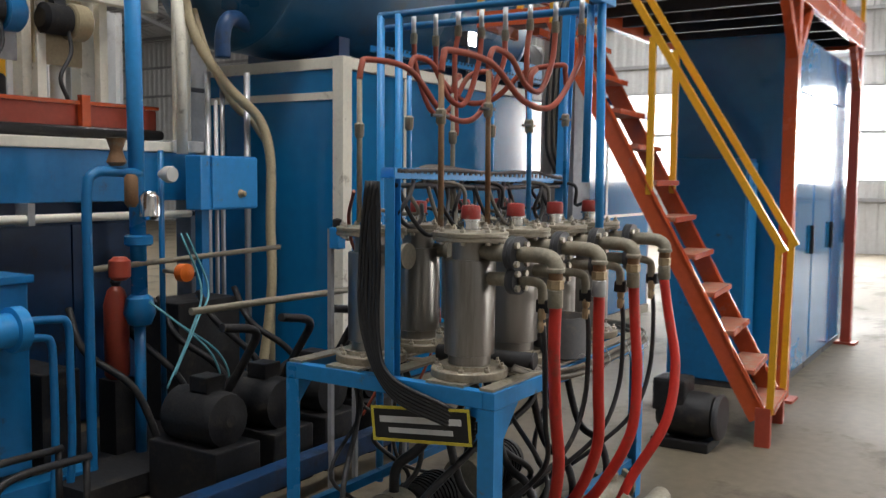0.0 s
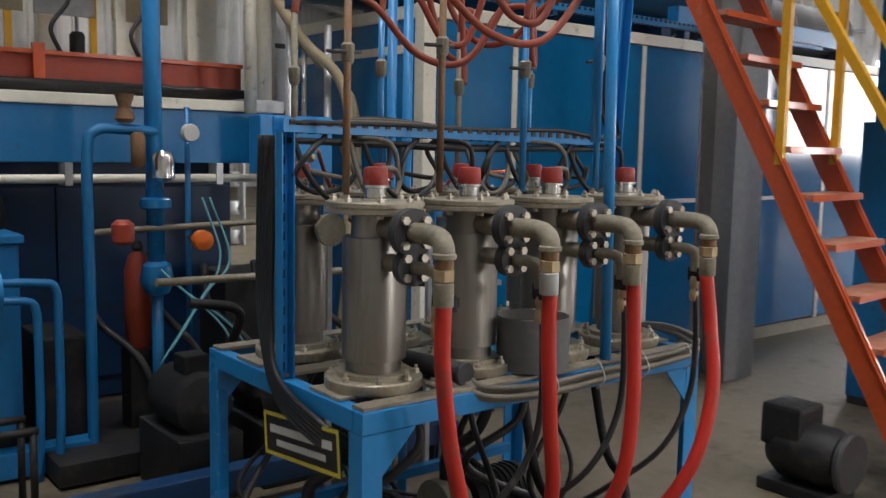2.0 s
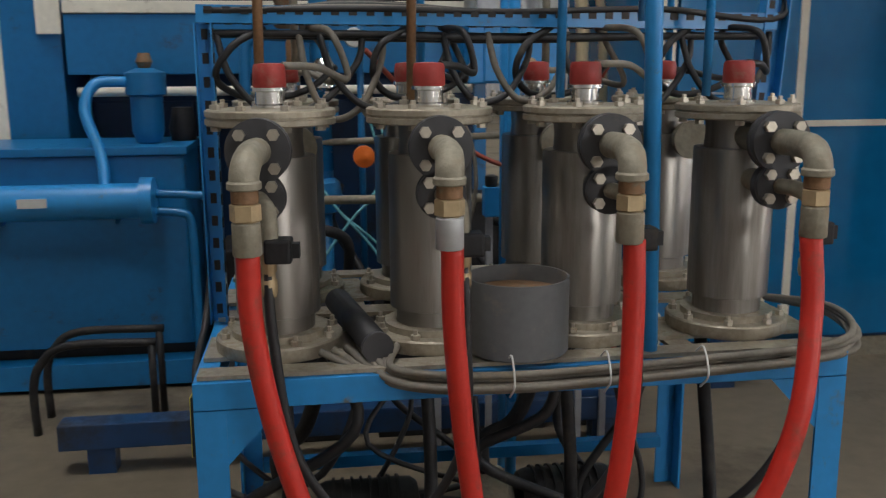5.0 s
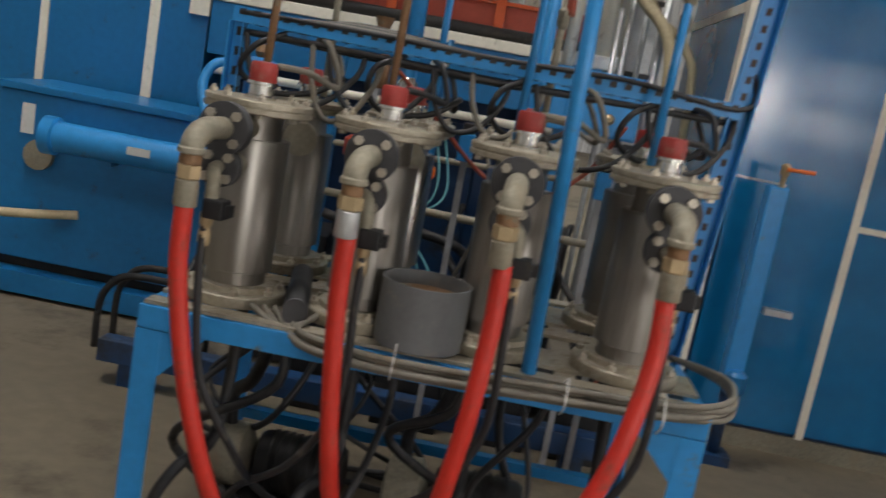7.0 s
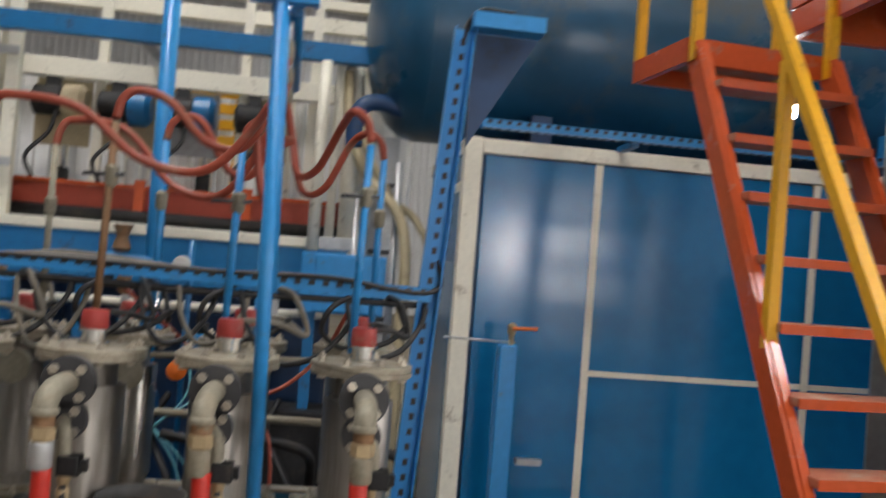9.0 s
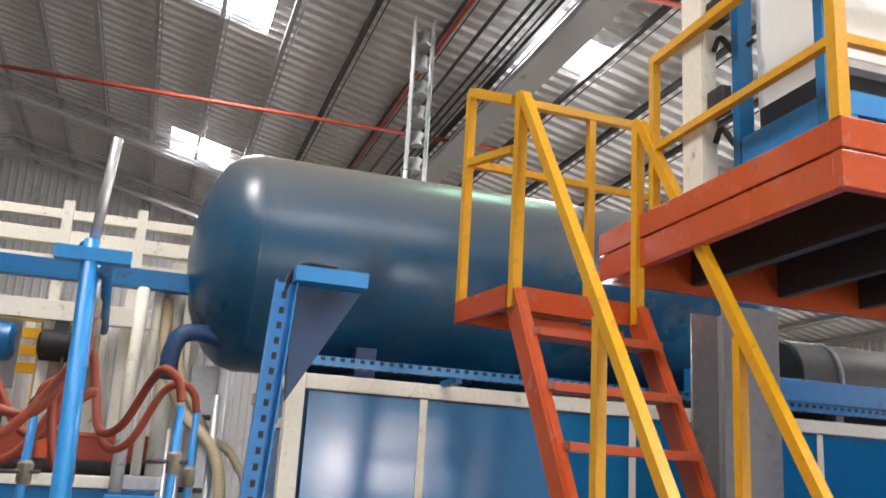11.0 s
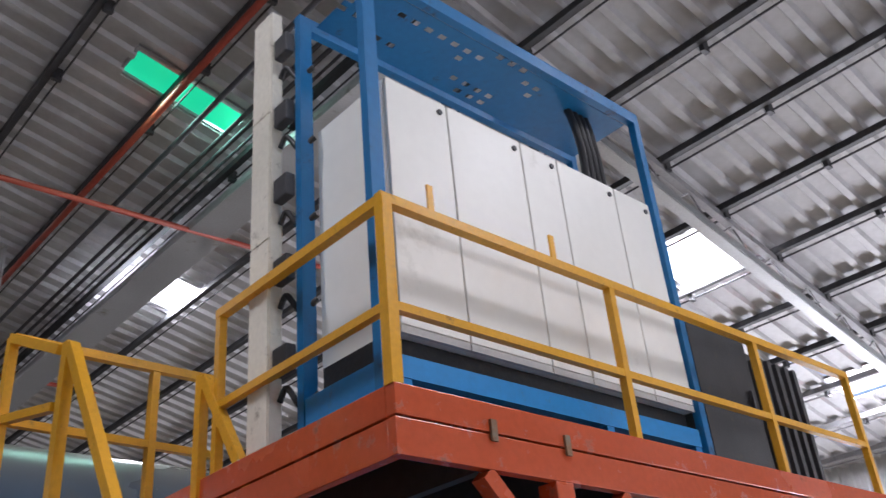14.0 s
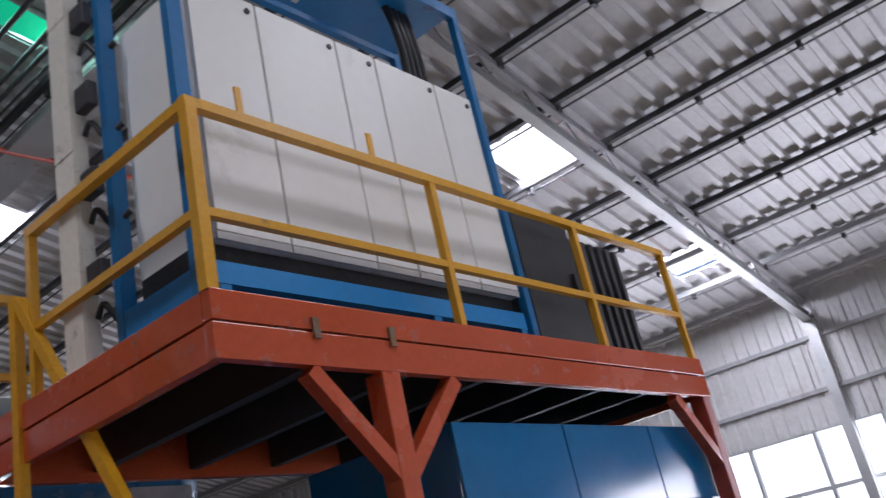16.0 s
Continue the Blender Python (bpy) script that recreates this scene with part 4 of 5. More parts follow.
# red delivery hoses and thin black hoses
for i, (x, e, ey) in enumerate(zip((TANK_X[0] - 0.034, *TANK_X[1:]), (5.07, 5.36, 5.53, 5.72), (3.0, 3.05, 2.98, 2.85))):
    d = e - x
    bulge = (0.06, 0.05, 0.01, -0.05)[i]
    h = thing("red_hose", "thick red rubber hose hanging from a filter elbow", "hose", "red hoses", at=(x, 2.77, 0.6))
    run = wpart("hose", tube(smooth([(x - 0.004, 2.77, 1.15), (x - 0.002 + 0.01 * d, 2.757 + 0.3 * bulge, 0.98), (x + 0.18 * d, 2.73 + 0.9 * bulge, 0.75), (x + 0.5 * d, 2.74 + bulge, 0.5), (x + 0.85 * d, 0.5 * (2.76 + ey), 0.25), (e, ey, 0.12)]), 0.0235, 14), RED_HOSE, h)
    part("lower_ferrule", tube([(x + 0.93 * d, ey - 0.03, 0.17), (e + 0.02 * d, ey + 0.02, 0.09)], 0.029, 12), DUSTY, run)
    b = thing("black_hose", "thin black hose curving down under the rack", "hose", "black hoses", at=(x, 2.85, 0.6))
    s = 1 if i == 0 else -1
    wpart("hose", tube(smooth([(x + 0.03, 2.845, 1.13), (x + 0.034, 2.83, 0.97), (x + 0.05 + 0.02 * s, 2.84, 0.7), (x + 0.05 + 0.12 * s, 2.88, 0.5), (x + 0.22 * s, 3.0, 0.35), (x + 0.3 * s, 3.15, 0.22)]), 0.011, 8), BLACK, b)
    wpart("fitting", lathe([(0.014, 1.04), (0.017, 1.05), (0.017, 1.075), (0.014, 1.08), (0.014, 1.09), (0.017, 1.095), (0.017, 1.12), (0.013, 1.13)], 8, "z", (x + 0.031, 2.843, 0)), BRASS, b)

# cable shelf over the tanks
slotted("cable_channel", (4.70, 3.43, 1.615), (6.24, 3.43, 1.595), "blue slotted cable channel above the filter housings", 0.07, slot=0.045)
slotted("cable_channel", (4.715, 3.43, RZ), (4.715, 3.43, 1.61), "upright blue slotted channel on the rack", 0.045, slot=0.06, roll=90)
slotted("cable_channel", (6.19, 3.43, RZ), (6.29, 3.43, 2.50), "tall blue slotted channel rising from the rack", 0.07, slot=0.05, roll=90)
arm = thing("cable_bracket", "blue bracket arm at the top of the slotted channel", "bracket", at=(6.35, 3.43, 2.5))
wpart("arm_plate", box(6.31, 6.55, 3.36, 3.46, 2.50, 2.55), BLUE_LIGHT, arm)
bm = bmesh.new()
vs = [bm.verts.new((x, y, z)) for y in (3.47, 3.50) for x, z in ((6.32, 2.5), (6.55, 2.5), (6.33, 2.12))]
bm.faces.new(vs[:3]), bm.faces.new(vs[3:][::-1])
for k in range(3):
    bm.faces.new((vs[k], vs[3 + k], vs[3 + (k + 1) % 3], vs[(k + 1) % 3]))
bmesh.ops.recalc_face_normals(bm, faces=bm.faces)
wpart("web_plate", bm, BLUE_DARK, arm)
rnd = random.Random(4)
for k in range(5):
    y = 3.40 + 0.016 * k
    tagged(part("shelf_cable", tube(smooth([(4.72 + 0.05 * k, y, 1.64), (5.1, y + rnd.uniform(-.01, .01), 1.645 + 0.005 * k), (5.5, y, 1.638), (5.9, y + rnd.uniform(-.01, .01), 1.645), (6.25, y, 1.625), (6.25, y + 0.05, 1.8), (6.27, y + 0.05, 2.2), (6.31, y + 0.03, 2.54), (6.45, y, 2.565)]), 0.009, 6), CABLE if k % 2 else BLACK), "dusty control cable lying in the channel", "cable", "channel cables")
for k in range(6):
    z = 0.014 * k
    tagged(part("post_cable", tube(smooth([(4.705 - 0.004 * k, 3.48 + 0.018 * (k % 3), 1.6), (4.70, 3.47 + 0.018 * k, 1.3), (4.695, 3.47 + 0.015 * k, 1.0), (4.68, 3.40, 0.84 - z), (4.68, 3.15, 0.76 - z), (4.75, 3.05, 0.70 - z)]), 0.010, 7), BLACK), "black cable strapped to the rack upright", "cable", "upright cables")
for i, x in enumerate(TANK_X):
    for dy, zt, sgn in ((3.16, 1.52, 1), (3.66, 1.5, -1)):
        s = rnd.uniform(0.6, 1.2)
        tagged(part("sensor_cable", tube(smooth([(x + 0.03, dy + 0.02, zt - 0.015), (x + 0.12 * s, dy + 0.06, zt - 0.02), (x + 0.2 * s, dy + 0.14 * sgn, zt - 0.05 * s), (x + 0.16 * s, (dy + 3.43) / 2, zt + 0.06), (x + 0.1 * s, 3.43, 1.6)]), 0.009, 8), BLACK if i % 2 else CABLE), "dusty sensor cable looping up to the channel", "cable", "sensor cables")
    s = rnd.uniform(-1, 1)
    tagged(part("loop_cable", tube(smooth([(x - 0.02, 3.42, 1.6), (x - 0.1, 3.38, 1.55), (x - 0.13 + 0.02 * s, 3.4, 1.47), (x - 0.05, 3.42, 1.42), (x + 0.08, 3.45, 1.44), (x + 0.16, 3.5, 1.5)]), 0.0095, 8), BLACK), "black cable loop hanging under the channel", "cable", "loop cables")
for i, x in enumerate((4.93, 5.06, 5.17, 5.44, 5.55, 5.82, 6.1)):
    d, w = rnd.uniform(0.10, 0.2), rnd.uniform(0.1, 0.2)
    tagged(part("hanging_cable", tube(smooth([(x - w, 3.41, 1.585), (x - 0.8 * w, 3.38, 1.56 - 0.5 * d), (x - 0.3 * w, 3.36, 1.56 - d), (x + 0.4 * w, 3.37, 1.55 - 0.8 * d), (x + 0.9 * w, 3.4, 1.56 - 0.3 * d), (x + w, 3.42, 1.585)]), 0.009, 8), (BLACK, CABLE, BLACK)[i % 3]), "dusty cable hanging in a bow under the channel", "cable", "hanging cables")
for k in range(4):
    y = 3.41 + 0.014 * k
    tagged(part("under_cable", tube(smooth([(4.73, y, 1.585), (5.1, y, 1.578 + rnd.uniform(-.012, .006)), (5.5, y, 1.572 + rnd.uniform(-.012, .006)), (5.9, y, 1.575), (6.2, y, 1.575)]), 0.010, 7), BLACK), "black cable tied beneath the channel", "cable", "under cables")
tube_thing = thing("black_tube", "black plastic tube lying across the rack plates", "tube", at=(5.02, 3.3, RZ))
wpart("tube", tube([(5.03, 3.40, RZ + 0.05), (5.11, 2.99, RZ + 0.044)], 0.034, 18), BLACK, tube_thing)
wpart("end_rim", tube([(5.109, 2.994, RZ + 0.044), (5.111, 2.982, RZ + 0.044)], 0.037, 18), DARK_STEEL, tube_thing)
# bundle along the front edge
for k in range(7):
    o, z = 0.012 * (k % 4), 0.013 * (k // 2)
    tagged(part("bundle_cable", tube(smooth([(4.98 + 0.03 * k, 3.02 + o, RZ + 0.03), (5.15, 2.95 - o, RZ - 0.03 + z), (5.4, 2.92 - o, RZ - 0.045 + z), (5.8, 2.915 - o, RZ - 0.03 + z), (6.15, 2.93 - o, RZ - 0.015 + z), (6.3, 3.0 + o, RZ - 0.01 + z), (6.32, 3.2, RZ + 0.02 + z * 0.5), (6.2, 3.4, RZ + 0.02)]), 0.009, 6), CABLE), "dusty cable of the bundle tied along the rack edge", "cable", "bundle cables")
for x in (5.4, 5.62, 5.85, 6.1):
    tagged(part("cable_tie", tube(smooth([(x, 2.90, RZ - 0.06), (x + 0.004, 2.868, RZ - 0.02), (x + 0.004, 2.90, RZ + 0.035), (x, 2.935, RZ + 0.015)]), 0.0025, 5), PAPER), "white cable tie round the bundle", "cable tie", "cable ties")
# vertical rods with valves
for i, x in enumerate(TANK_X):
    y, top, mat = 3.28, 2.02 + 0.05 * (i % 2), (RUST, RUST, BLUE_LIGHT, BLUE_LIGHT)[i]
    r = thing("riser_pipe", "thin riser pipe with a small valve above the lids", "pipe", "riser pipes", at=(x - 0.03, y, 1.42))
    wpart("pipe", tube([(x - 0.03, y, 1.42), (x - 0.02, y + 0.01, top)], 0.012, 8), mat, r)
    wpart("valve", lathe([(0.012, top - 0.2), (0.02, top - 0.19), (0.022, top - 0.14), (0.012, top - 0.13)], 8, "z", (x - 0.02, y + 0.01, 0)), DUSTY, r)
    wpart("lever", tube([(x - 0.1, y, top - 0.165), (x + 0.02, y, top - 0.16)], 0.007, 6), DARK_STEEL, r)
    y = 3.75
    r = thing("riser_pipe", "thin riser pipe with a small valve above the lids", "pipe", "riser pipes", at=(x + 0.05, y, 1.42))
    wpart("pipe", tube([(x + 0.05, y, 1.42), (x + 0.05, y, top + 0.02)], 0.012, 8), (DUSTY, BLUE_LIGHT)[i % 2], r)
    wpart("valve", lathe([(0.012, top - 0.24), (0.02, top - 0.23), (0.022, top - 0.18), (0.012, top - 0.17)], 8, "z", (x + 0.05, y, 0)), DUSTY, r)
# overhead manifold with eight drops, on a front pole and two rear posts
man_top = thing("overhead_manifold", "blue pipe manifold over the rack with hanging drops", "manifold", at=(5.74, 3.0, RZ))
wpart("front_pole", tube([(5.755, 2.985, RZ), (5.715, 2.985, 2.46)], 0.02, 12), BLUE_LIGHT, man_top)
wpart("cross_arm", box(5.63, 5.82, 2.96, 3.01, 2.40, 2.435), BLUE_LIGHT, man_top)
wpart("stay", tube([(5.745, 3.06, 1.6), (5.722, 3.04, 2.4)], 0.018, 10), BLUE_LIGHT, man_top)
wpart("top_tube", tube([(5.72, 2.99, 2.46), (5.74, 2.99, 2.75)], 0.014, 8), GALV, man_top)
for x, y in ((5.655, 4.06), (5.65, 4.17)):
    wpart("rear_post", tube([(x, y, 0.0), (x, y, 2.44)], 0.021, 10), BLUE_LIGHT, man_top)
for x, z in ((5.70, 2.445), (5.76, 2.39)):
    wpart("header_bar", tube([(x, 3.012, z), (x - 0.045, 4.18, z - 0.005)], 0.018, 10), BLUE, man_top)
DROPS = [(5.735 - 0.005 * k, 3.09 + 0.13 * k, 2.3 + 0.02 * (k % 3)) for k in range(8)]
for x, y, z in DROPS:
    drop = wpart("drop", tube([(x, y, 2.43), (x, y, z)], 0.013, 8), GALV, man_top)
    part("drop_fitting", lathe([(0.015, z - 0.03), (0.019, z - 0.025), (0.019, z + 0.02), (0.014, z + 0.025)], 8, "z", (x, y, 0)), DUSTY, drop)
# dusty red hoses from the risers up to the drops
for i, x in enumerate(TANK_X):
    for row, y in enumerate((3.29, 3.75)):
        dx, dy, dz = DROPS[(0, 3, 1, 4, 2, 5, 6, 7)[2 * i + row]]
        top, sag, side = 2.03 + 0.05 * (i % 2), (0.06, 0.03, 0.10, 0.05)[i] + 0.04 * row, 1 if dx > x else -1
        ax, ay = x - 0.02 + 0.07 * row, y
        run = [(ax + f * (dx - ax), ay + f * (dy - ay), top + h) for f, h in ((0.32, 0.06), (0.55, -0.02 - sag), (0.78, -0.03 - sag))]
        pts = [(ax, ay, top), (ax + 0.015 * side, ay, top + 0.06), (ax + 0.06 * side, ay, top + 0.09), *run, (dx - 0.03 * side, dy, dz - 0.16), (dx, dy, dz - 0.02)]
        tagged(part("overhead_hose", tube(smooth(pts), 0.0135, 9), RED_TUBE), "dusty red hose looping from a riser to the manifold", "hose", "overhead hoses")
# open grey can standing on the rack
can = thing("grey_can", "open grey metal can standing on the rack edge", "can", at=(5.445, 3.02, RZ))
wpart("can", lathe([(0.118, RZ + 0.012), (0.122, RZ + 0.016), (0.122, RZ + 0.19), (0.117, RZ + 0.19), (0.115, RZ + 0.03), (0.02, RZ + 0.028)], 32, "z", (5.445, 3.035, 0)), GREY, can)
wpart("paint_residue", lathe([(0.116, RZ + 0.032), (0.116, RZ + 0.15), (0.1, RZ + 0.152), (0.01, RZ + 0.15)], 24, "z", (5.445, 3.035, 0)), RUST, can, "brown residue inside the can")
# hanging label
sign = thing("hazard_label", "black label with yellow border hung from the rack end", "label", at=(4.69, 3.2, 0.7))
m = Matrix.Translation((4.685, 3.02, 0.62)) @ pose(0, 0, 0, -6, 0, 0)
for nm, b, mt in (("plate", box(-0.004, 0.0, 0, 0.46, 0, 0.14), LABEL_BLACK), ("border", add_box(add_box(add_box(add_box(bmesh.new(), -0.006, -0.0045, 0, 0.46, 0, 0.012), -0.006, -0.0045, 0, 0.46, 0.128, 0.14), -0.006, -0.0045, 0, 0.012, 0.013, 0.127), -0.006, -0.0045, 0.448, 0.46, 0.013, 0.127), LABEL_YELLOW),
                  ("text_bar", box(-0.006, -0.0045, 0.04, 0.42, 0.075, 0.1), PAPER), ("text_bar", box(-0.006, -0.0045, 0.08, 0.38, 0.035, 0.055), PAPER)):
    o = part(nm, b, mt, sign)
    o.matrix_parent_inverse = Matrix.Translation(sign.location).inverted()
    o.matrix_basis = m

# pump and pipes under the rack
man = thing("manifold_pipe", "dusty steel manifold pipe on the floor under the rack", "pipe", at=(4.8, 2.95, 0))
wpart("main_pipe", tube([(4.75, 3.0, 0.1), (6.05, 2.98, 0.1)], 0.055, 18), DUSTY, man)
for x in TANK_X:
    wpart("stub", tube(smooth([(x - 0.1, 3.0, 0.12), (x - 0.1, 3.0, 0.24), (x - 0.06, 3.06, 0.33), (x, 3.2, 0.4), (x, 3.3, RZ - 0.07)]), 0.018, 10), GREASE_AND_SHADE, man)
    wpart("stub_flange", lathe([(0.06, 0.16), (0.06, 0.19)], 16, "z", (x - 0.1, 3.0, 0)), DUSTY, man)
wpart("end_flange", lathe([(0.085, 6.03), (0.085, 6.06), (0.06, 6.07)], 20, "x", (0, 2.98, 0.1)), DUSTY, man)
wpart("second_pipe", tube([(5.4, 2.75, 0.06), (6.1, 2.78, 0.06)], 0.05, 16), DUSTY, man)
wpart("saddle", box(4.85, 4.92, 2.93, 3.07, 0.0, 0.05), DARK_STEEL, man)
wpart("saddle", box(5.85, 5.92, 2.93, 3.05, 0.0, 0.05), DARK_STEEL, man)
for i, x in enumerate((4.95, 5.55)):
    p = thing("pump", "dusty motor pump under the rack", "pump", "pumps under the rack", at=(x, 3.5, 0))
    wpart("motor", lathe([(0.02, x), (0.09, x + 0.01), (0.1, x + 0.03), (0.1, x + 0.28), (0.085, x + 0.3), (0.03, x + 0.31)], 20, "x", (0, 3.5, 0.2)), GREASE_AND_SHADE, p)
    for k in range(8):
        wpart("fin", lathe([(0.108, x + 0.05 + 0.027 * k), (0.108, x + 0.058 + 0.027 * k)], 20, "x", (0, 3.5, 0.2)), GREASE_AND_SHADE, p)
    wpart("pump_head", lathe([(0.05, x - 0.16), (0.11, x - 0.15), (0.11, x - 0.04), (0.05, x - 0.01)], 18, "x", (0, 3.5, 0.2)), DUSTY, p)
    wpart("foot", box(x - 0.1, x + 0.26, 3.4, 3.6, 0, 0.1), GREASE_AND_SHADE, p)
    wpart("discharge", tube(smooth([(x - 0.1, 3.5, 0.3), (x - 0.1, 3.48, 0.42), (x - 0.02, 3.4, 0.52), (x + 0.05, 3.35, RZ - 0.07)]), 0.022, 10), GREASE_AND_SHADE, p)
for k in range(12):
    x, y = rnd.uniform(4.8, 6.0), rnd.uniform(3.0, 3.8)
    pts = [(x, y, RZ - 0.02), (x + rnd.uniform(-.1, .1), y + rnd.uniform(-.1, .1), 0.6), (x + rnd.uniform(-.3, .3), y + rnd.uniform(-.2, .2), 0.35 + rnd.uniform(-.1, .1)), (x + rnd.uniform(-.4, .4), y + rnd.uniform(-.2, .3), 0.1), (x + rnd.uniform(-.4, .4), y + 0.2, 0.02)]
    tagged(part("drooping_cable", tube(smooth(pts), rnd.choice((0.009, 0.012, 0.016)), 7), rnd.choice((BLACK, CABLE, BLACK))), "dark cable drooping under the rack", "cable", "drooping cables")

# small machine beside the stair foot
mot = thing("floor_motor", "greasy black motor unit standing by the stair foot", "motor", at=(7.23, 3.0, 0))
wpart("base", box(7.10, 7.36, 2.85, 3.2, 0.0, 0.06, 0.01), GREASE_AND_SHADE, mot)
wpart("body", lathe([(0.02, 2.83), (0.12, 2.85), (0.14, 2.9), (0.14, 3.12), (0.1, 3.18), (0.02, 3.2)], 20, "y", (7.23, 0, 0.2)), GREASE_AND_SHADE, mot)
wpart("gearbox", box(7.11, 7.32, 3.0, 3.2, 0.22, 0.42, 0.02), GREASE_AND_SHADE, mot)
wpart("flywheel", lathe([(0.13, 2.80), (0.14, 2.81), (0.14, 2.83), (0.12, 2.84)], 20, "y", (7.23, 0, 0.2)), DARK_STEEL, mot)

# blue valve cylinder in front of the housing
vc = thing("valve_cylinder", "upright blue square column with brass tap by the housing", "valve", at=(6.82, 4.9, 0))
wpart("column", box(6.78, 6.87, 4.86, 4.95, 0.38, 1.35, 0.008), BLUE_LIGHT, vc)
wpart("stand", box(6.74, 6.9, 4.84, 4.98, 0.0, 0.05), BLUE_DARK, vc)
wpart("stem", tube([(6.825, 4.9, 0.05), (6.825, 4.9, 0.38)], 0.03, 10), BLUE_DARK, vc)
wpart("elbow_valve", lathe([(0.03, 0.36), (0.05, 0.38), (0.05, 0.46), (0.03, 0.48)], 12, "z", (6.83, 4.83, 0)), BLUE, vc)
wpart("tap", lathe([(0.014, 1.35), (0.014, 1.4), (0.022, 1.41), (0.022, 1.45), (0.01, 1.46)], 10, "z", (6.84, 4.9, 0)), BRASS, vc)
wpart("tap_lever", tube([(6.84, 4.88, 1.435), (6.96, 4.86, 1.44)], 0.01, 6), ORANGE_KNOB, vc)
wpart("air_line", tube([(6.5, 4.9, 1.37), (6.86, 4.9, 1.362)], 0.006, 6), GALV, vc)
wpart("side_bracket", box(6.93, 7.06, 4.98, 5.03, 0.74, 0.77), GALV, vc)

# ---- long machine behind the rack ----
MY = 5.95
mach = thing("long_machine", "long blue press machine bed with a cream top edge", "machine", at=(3.75, MY, 0))
# bed and lower panels darkened to carry the top beam's shade
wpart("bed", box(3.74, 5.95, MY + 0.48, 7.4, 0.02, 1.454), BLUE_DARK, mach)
wpart("top_beam", box(3.74, 6.02, MY, 7.4, 1.455, 1.76, 0.006), BLUE, mach)
wpart("top_edge", box(3.74, 5.82, MY - 0.012, MY + 0.3, 1.762, 1.825, 0.006), CREAM, mach)
wpart("end_block", box(5.83, 6.1, MY + 0.02, MY + 0.3, 1.762, 1.84, 0.006), GALV, mach)
for k in range(4):
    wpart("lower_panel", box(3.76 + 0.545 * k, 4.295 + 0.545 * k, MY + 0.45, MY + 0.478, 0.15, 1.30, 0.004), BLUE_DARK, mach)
wpart("rail_pipe", tube([(3.8, MY - 0.06, 1.37), (5.9, MY - 0.06, 1.37)], 0.025, 10), CREAM, mach)
for x in (4.1, 4.75, 5.6):
    wpart("pipe_clamp", box(x, x + 0.04, MY - 0.09, MY + 0.03, 1.335, 1.456), GALV, mach)
trough = thing("red_trough", "orange-red steel trough on the machine bed", "trough", at=(4.1, 6.2, 1.8))
wpart("front_plate", box(3.5, 5.95, 6.26, 6.28, 1.90, 2.04, 0.003), RED_COLUMN, trough)
wpart("rim", box(3.5, 5.95, 6.23, 6.31, 2.042, 2.065), ORANGE, trough)
wpart("under_roller", tube([(3.6, 6.22, 1.875), (5.95, 6.22, 1.875)], 0.035, 12), GREASE_AND_SHADE, trough)
wpart("cradle", box(3.8, 5.9, 6.24, 6.7, 1.762, 1.86), GREASE_AND_SHADE, trough)
wpart("back_plate", box(3.5, 5.95, 6.72, 6.74, 1.8, 2.06), RED_COLUMN, trough)
for x in (4.7, 5.35):
    wpart("clip", box(x, x + 0.06, 6.21, 6.255, 1.88, 2.1), ORANGE, trough)
# pale ribbed guards behind
guard_m = thing("machine_guard", "pale ribbed sheet guards standing on the machine bed", "guard", at=(3.6, 7.3, 1.76))
rows, faces, n = corrugated(0.44, [1.762, 2.85], 0.11, 0.03)
for k in range(6):
    g = sheet_mesh("guard_panel", rows, faces, n, lambda u, v, h, k=k: (3.55 + 0.5 * k + v, 7.3 - h, u), PALE_SHEET)
    g.modifiers.new("thickness", "SOLIDIFY").thickness = 0.01
    g.parent = guard_m
    at_origin(g, guard_m)
for i, x in enumerate((3.95, 4.45, 4.95, 5.5, 5.95)):
    wpart("guard_post", box(x, x + (0.09 if i < 4 else 0.2), 7.05, 7.16, 1.762, 2.85 if i < 4 else 3.3, 0.004), CREAM, guard_m)
frame_post = thing("machine_post", "tall cream machine frame post with a narrow strip", "post", at=(3.88, 6.06, 1.83))
wpart("post", box(3.76, 3.93, 6.0, 6.14, 1.827, 3.4, 0.008), CREAM, frame_post)
wpart("strip", box(3.955, 4.03, 6.03, 6.10, 1.827, 3.4, 0.005), CREAM, frame_post)
for z in (2.1, 2.75):
    wpart("strap", box(3.75, 4.04, 5.985, 5.998, z, z + 0.05, 0.002), GALV, frame_post)
yellow_panel = thing("slatted_guard", "yellow slatted guard behind the drive motors", "guard", at=(4.72, 6.8, 1.8))
for k in range(4):
    wpart("slat", box(4.72, 5.22, 6.80, 6.82, 2.42 + 0.11 * k, 2.49 + 0.11 * k, 0.004), YELLOW, yellow_panel)
for x in (4.70, 5.20):
    wpart("upright", box(x, x + 0.04, 6.822, 6.85, 1.762, 2.92), YELLOW, yellow_panel)
bm_ = thing("machine_gantry", "blue and cream overhead gantry of the machine", "gantry", at=(3, 5.9, 2.8))
wpart("blue_beam", box(2.2, 6.15, 5.88, 5.96, 2.88, 2.99, 0.004), BLUE, bm_)
for y, z0, z1 in ((6.4, 2.72, 2.84), (6.7, 3.05, 3.18), (6.9, 3.3, 3.4), (7.2, 3.55, 3.62)):
    wpart("cream_beam", box(2.2, 6.1, y, y + 0.08, z0, z1, 0.004), CREAM, bm_)
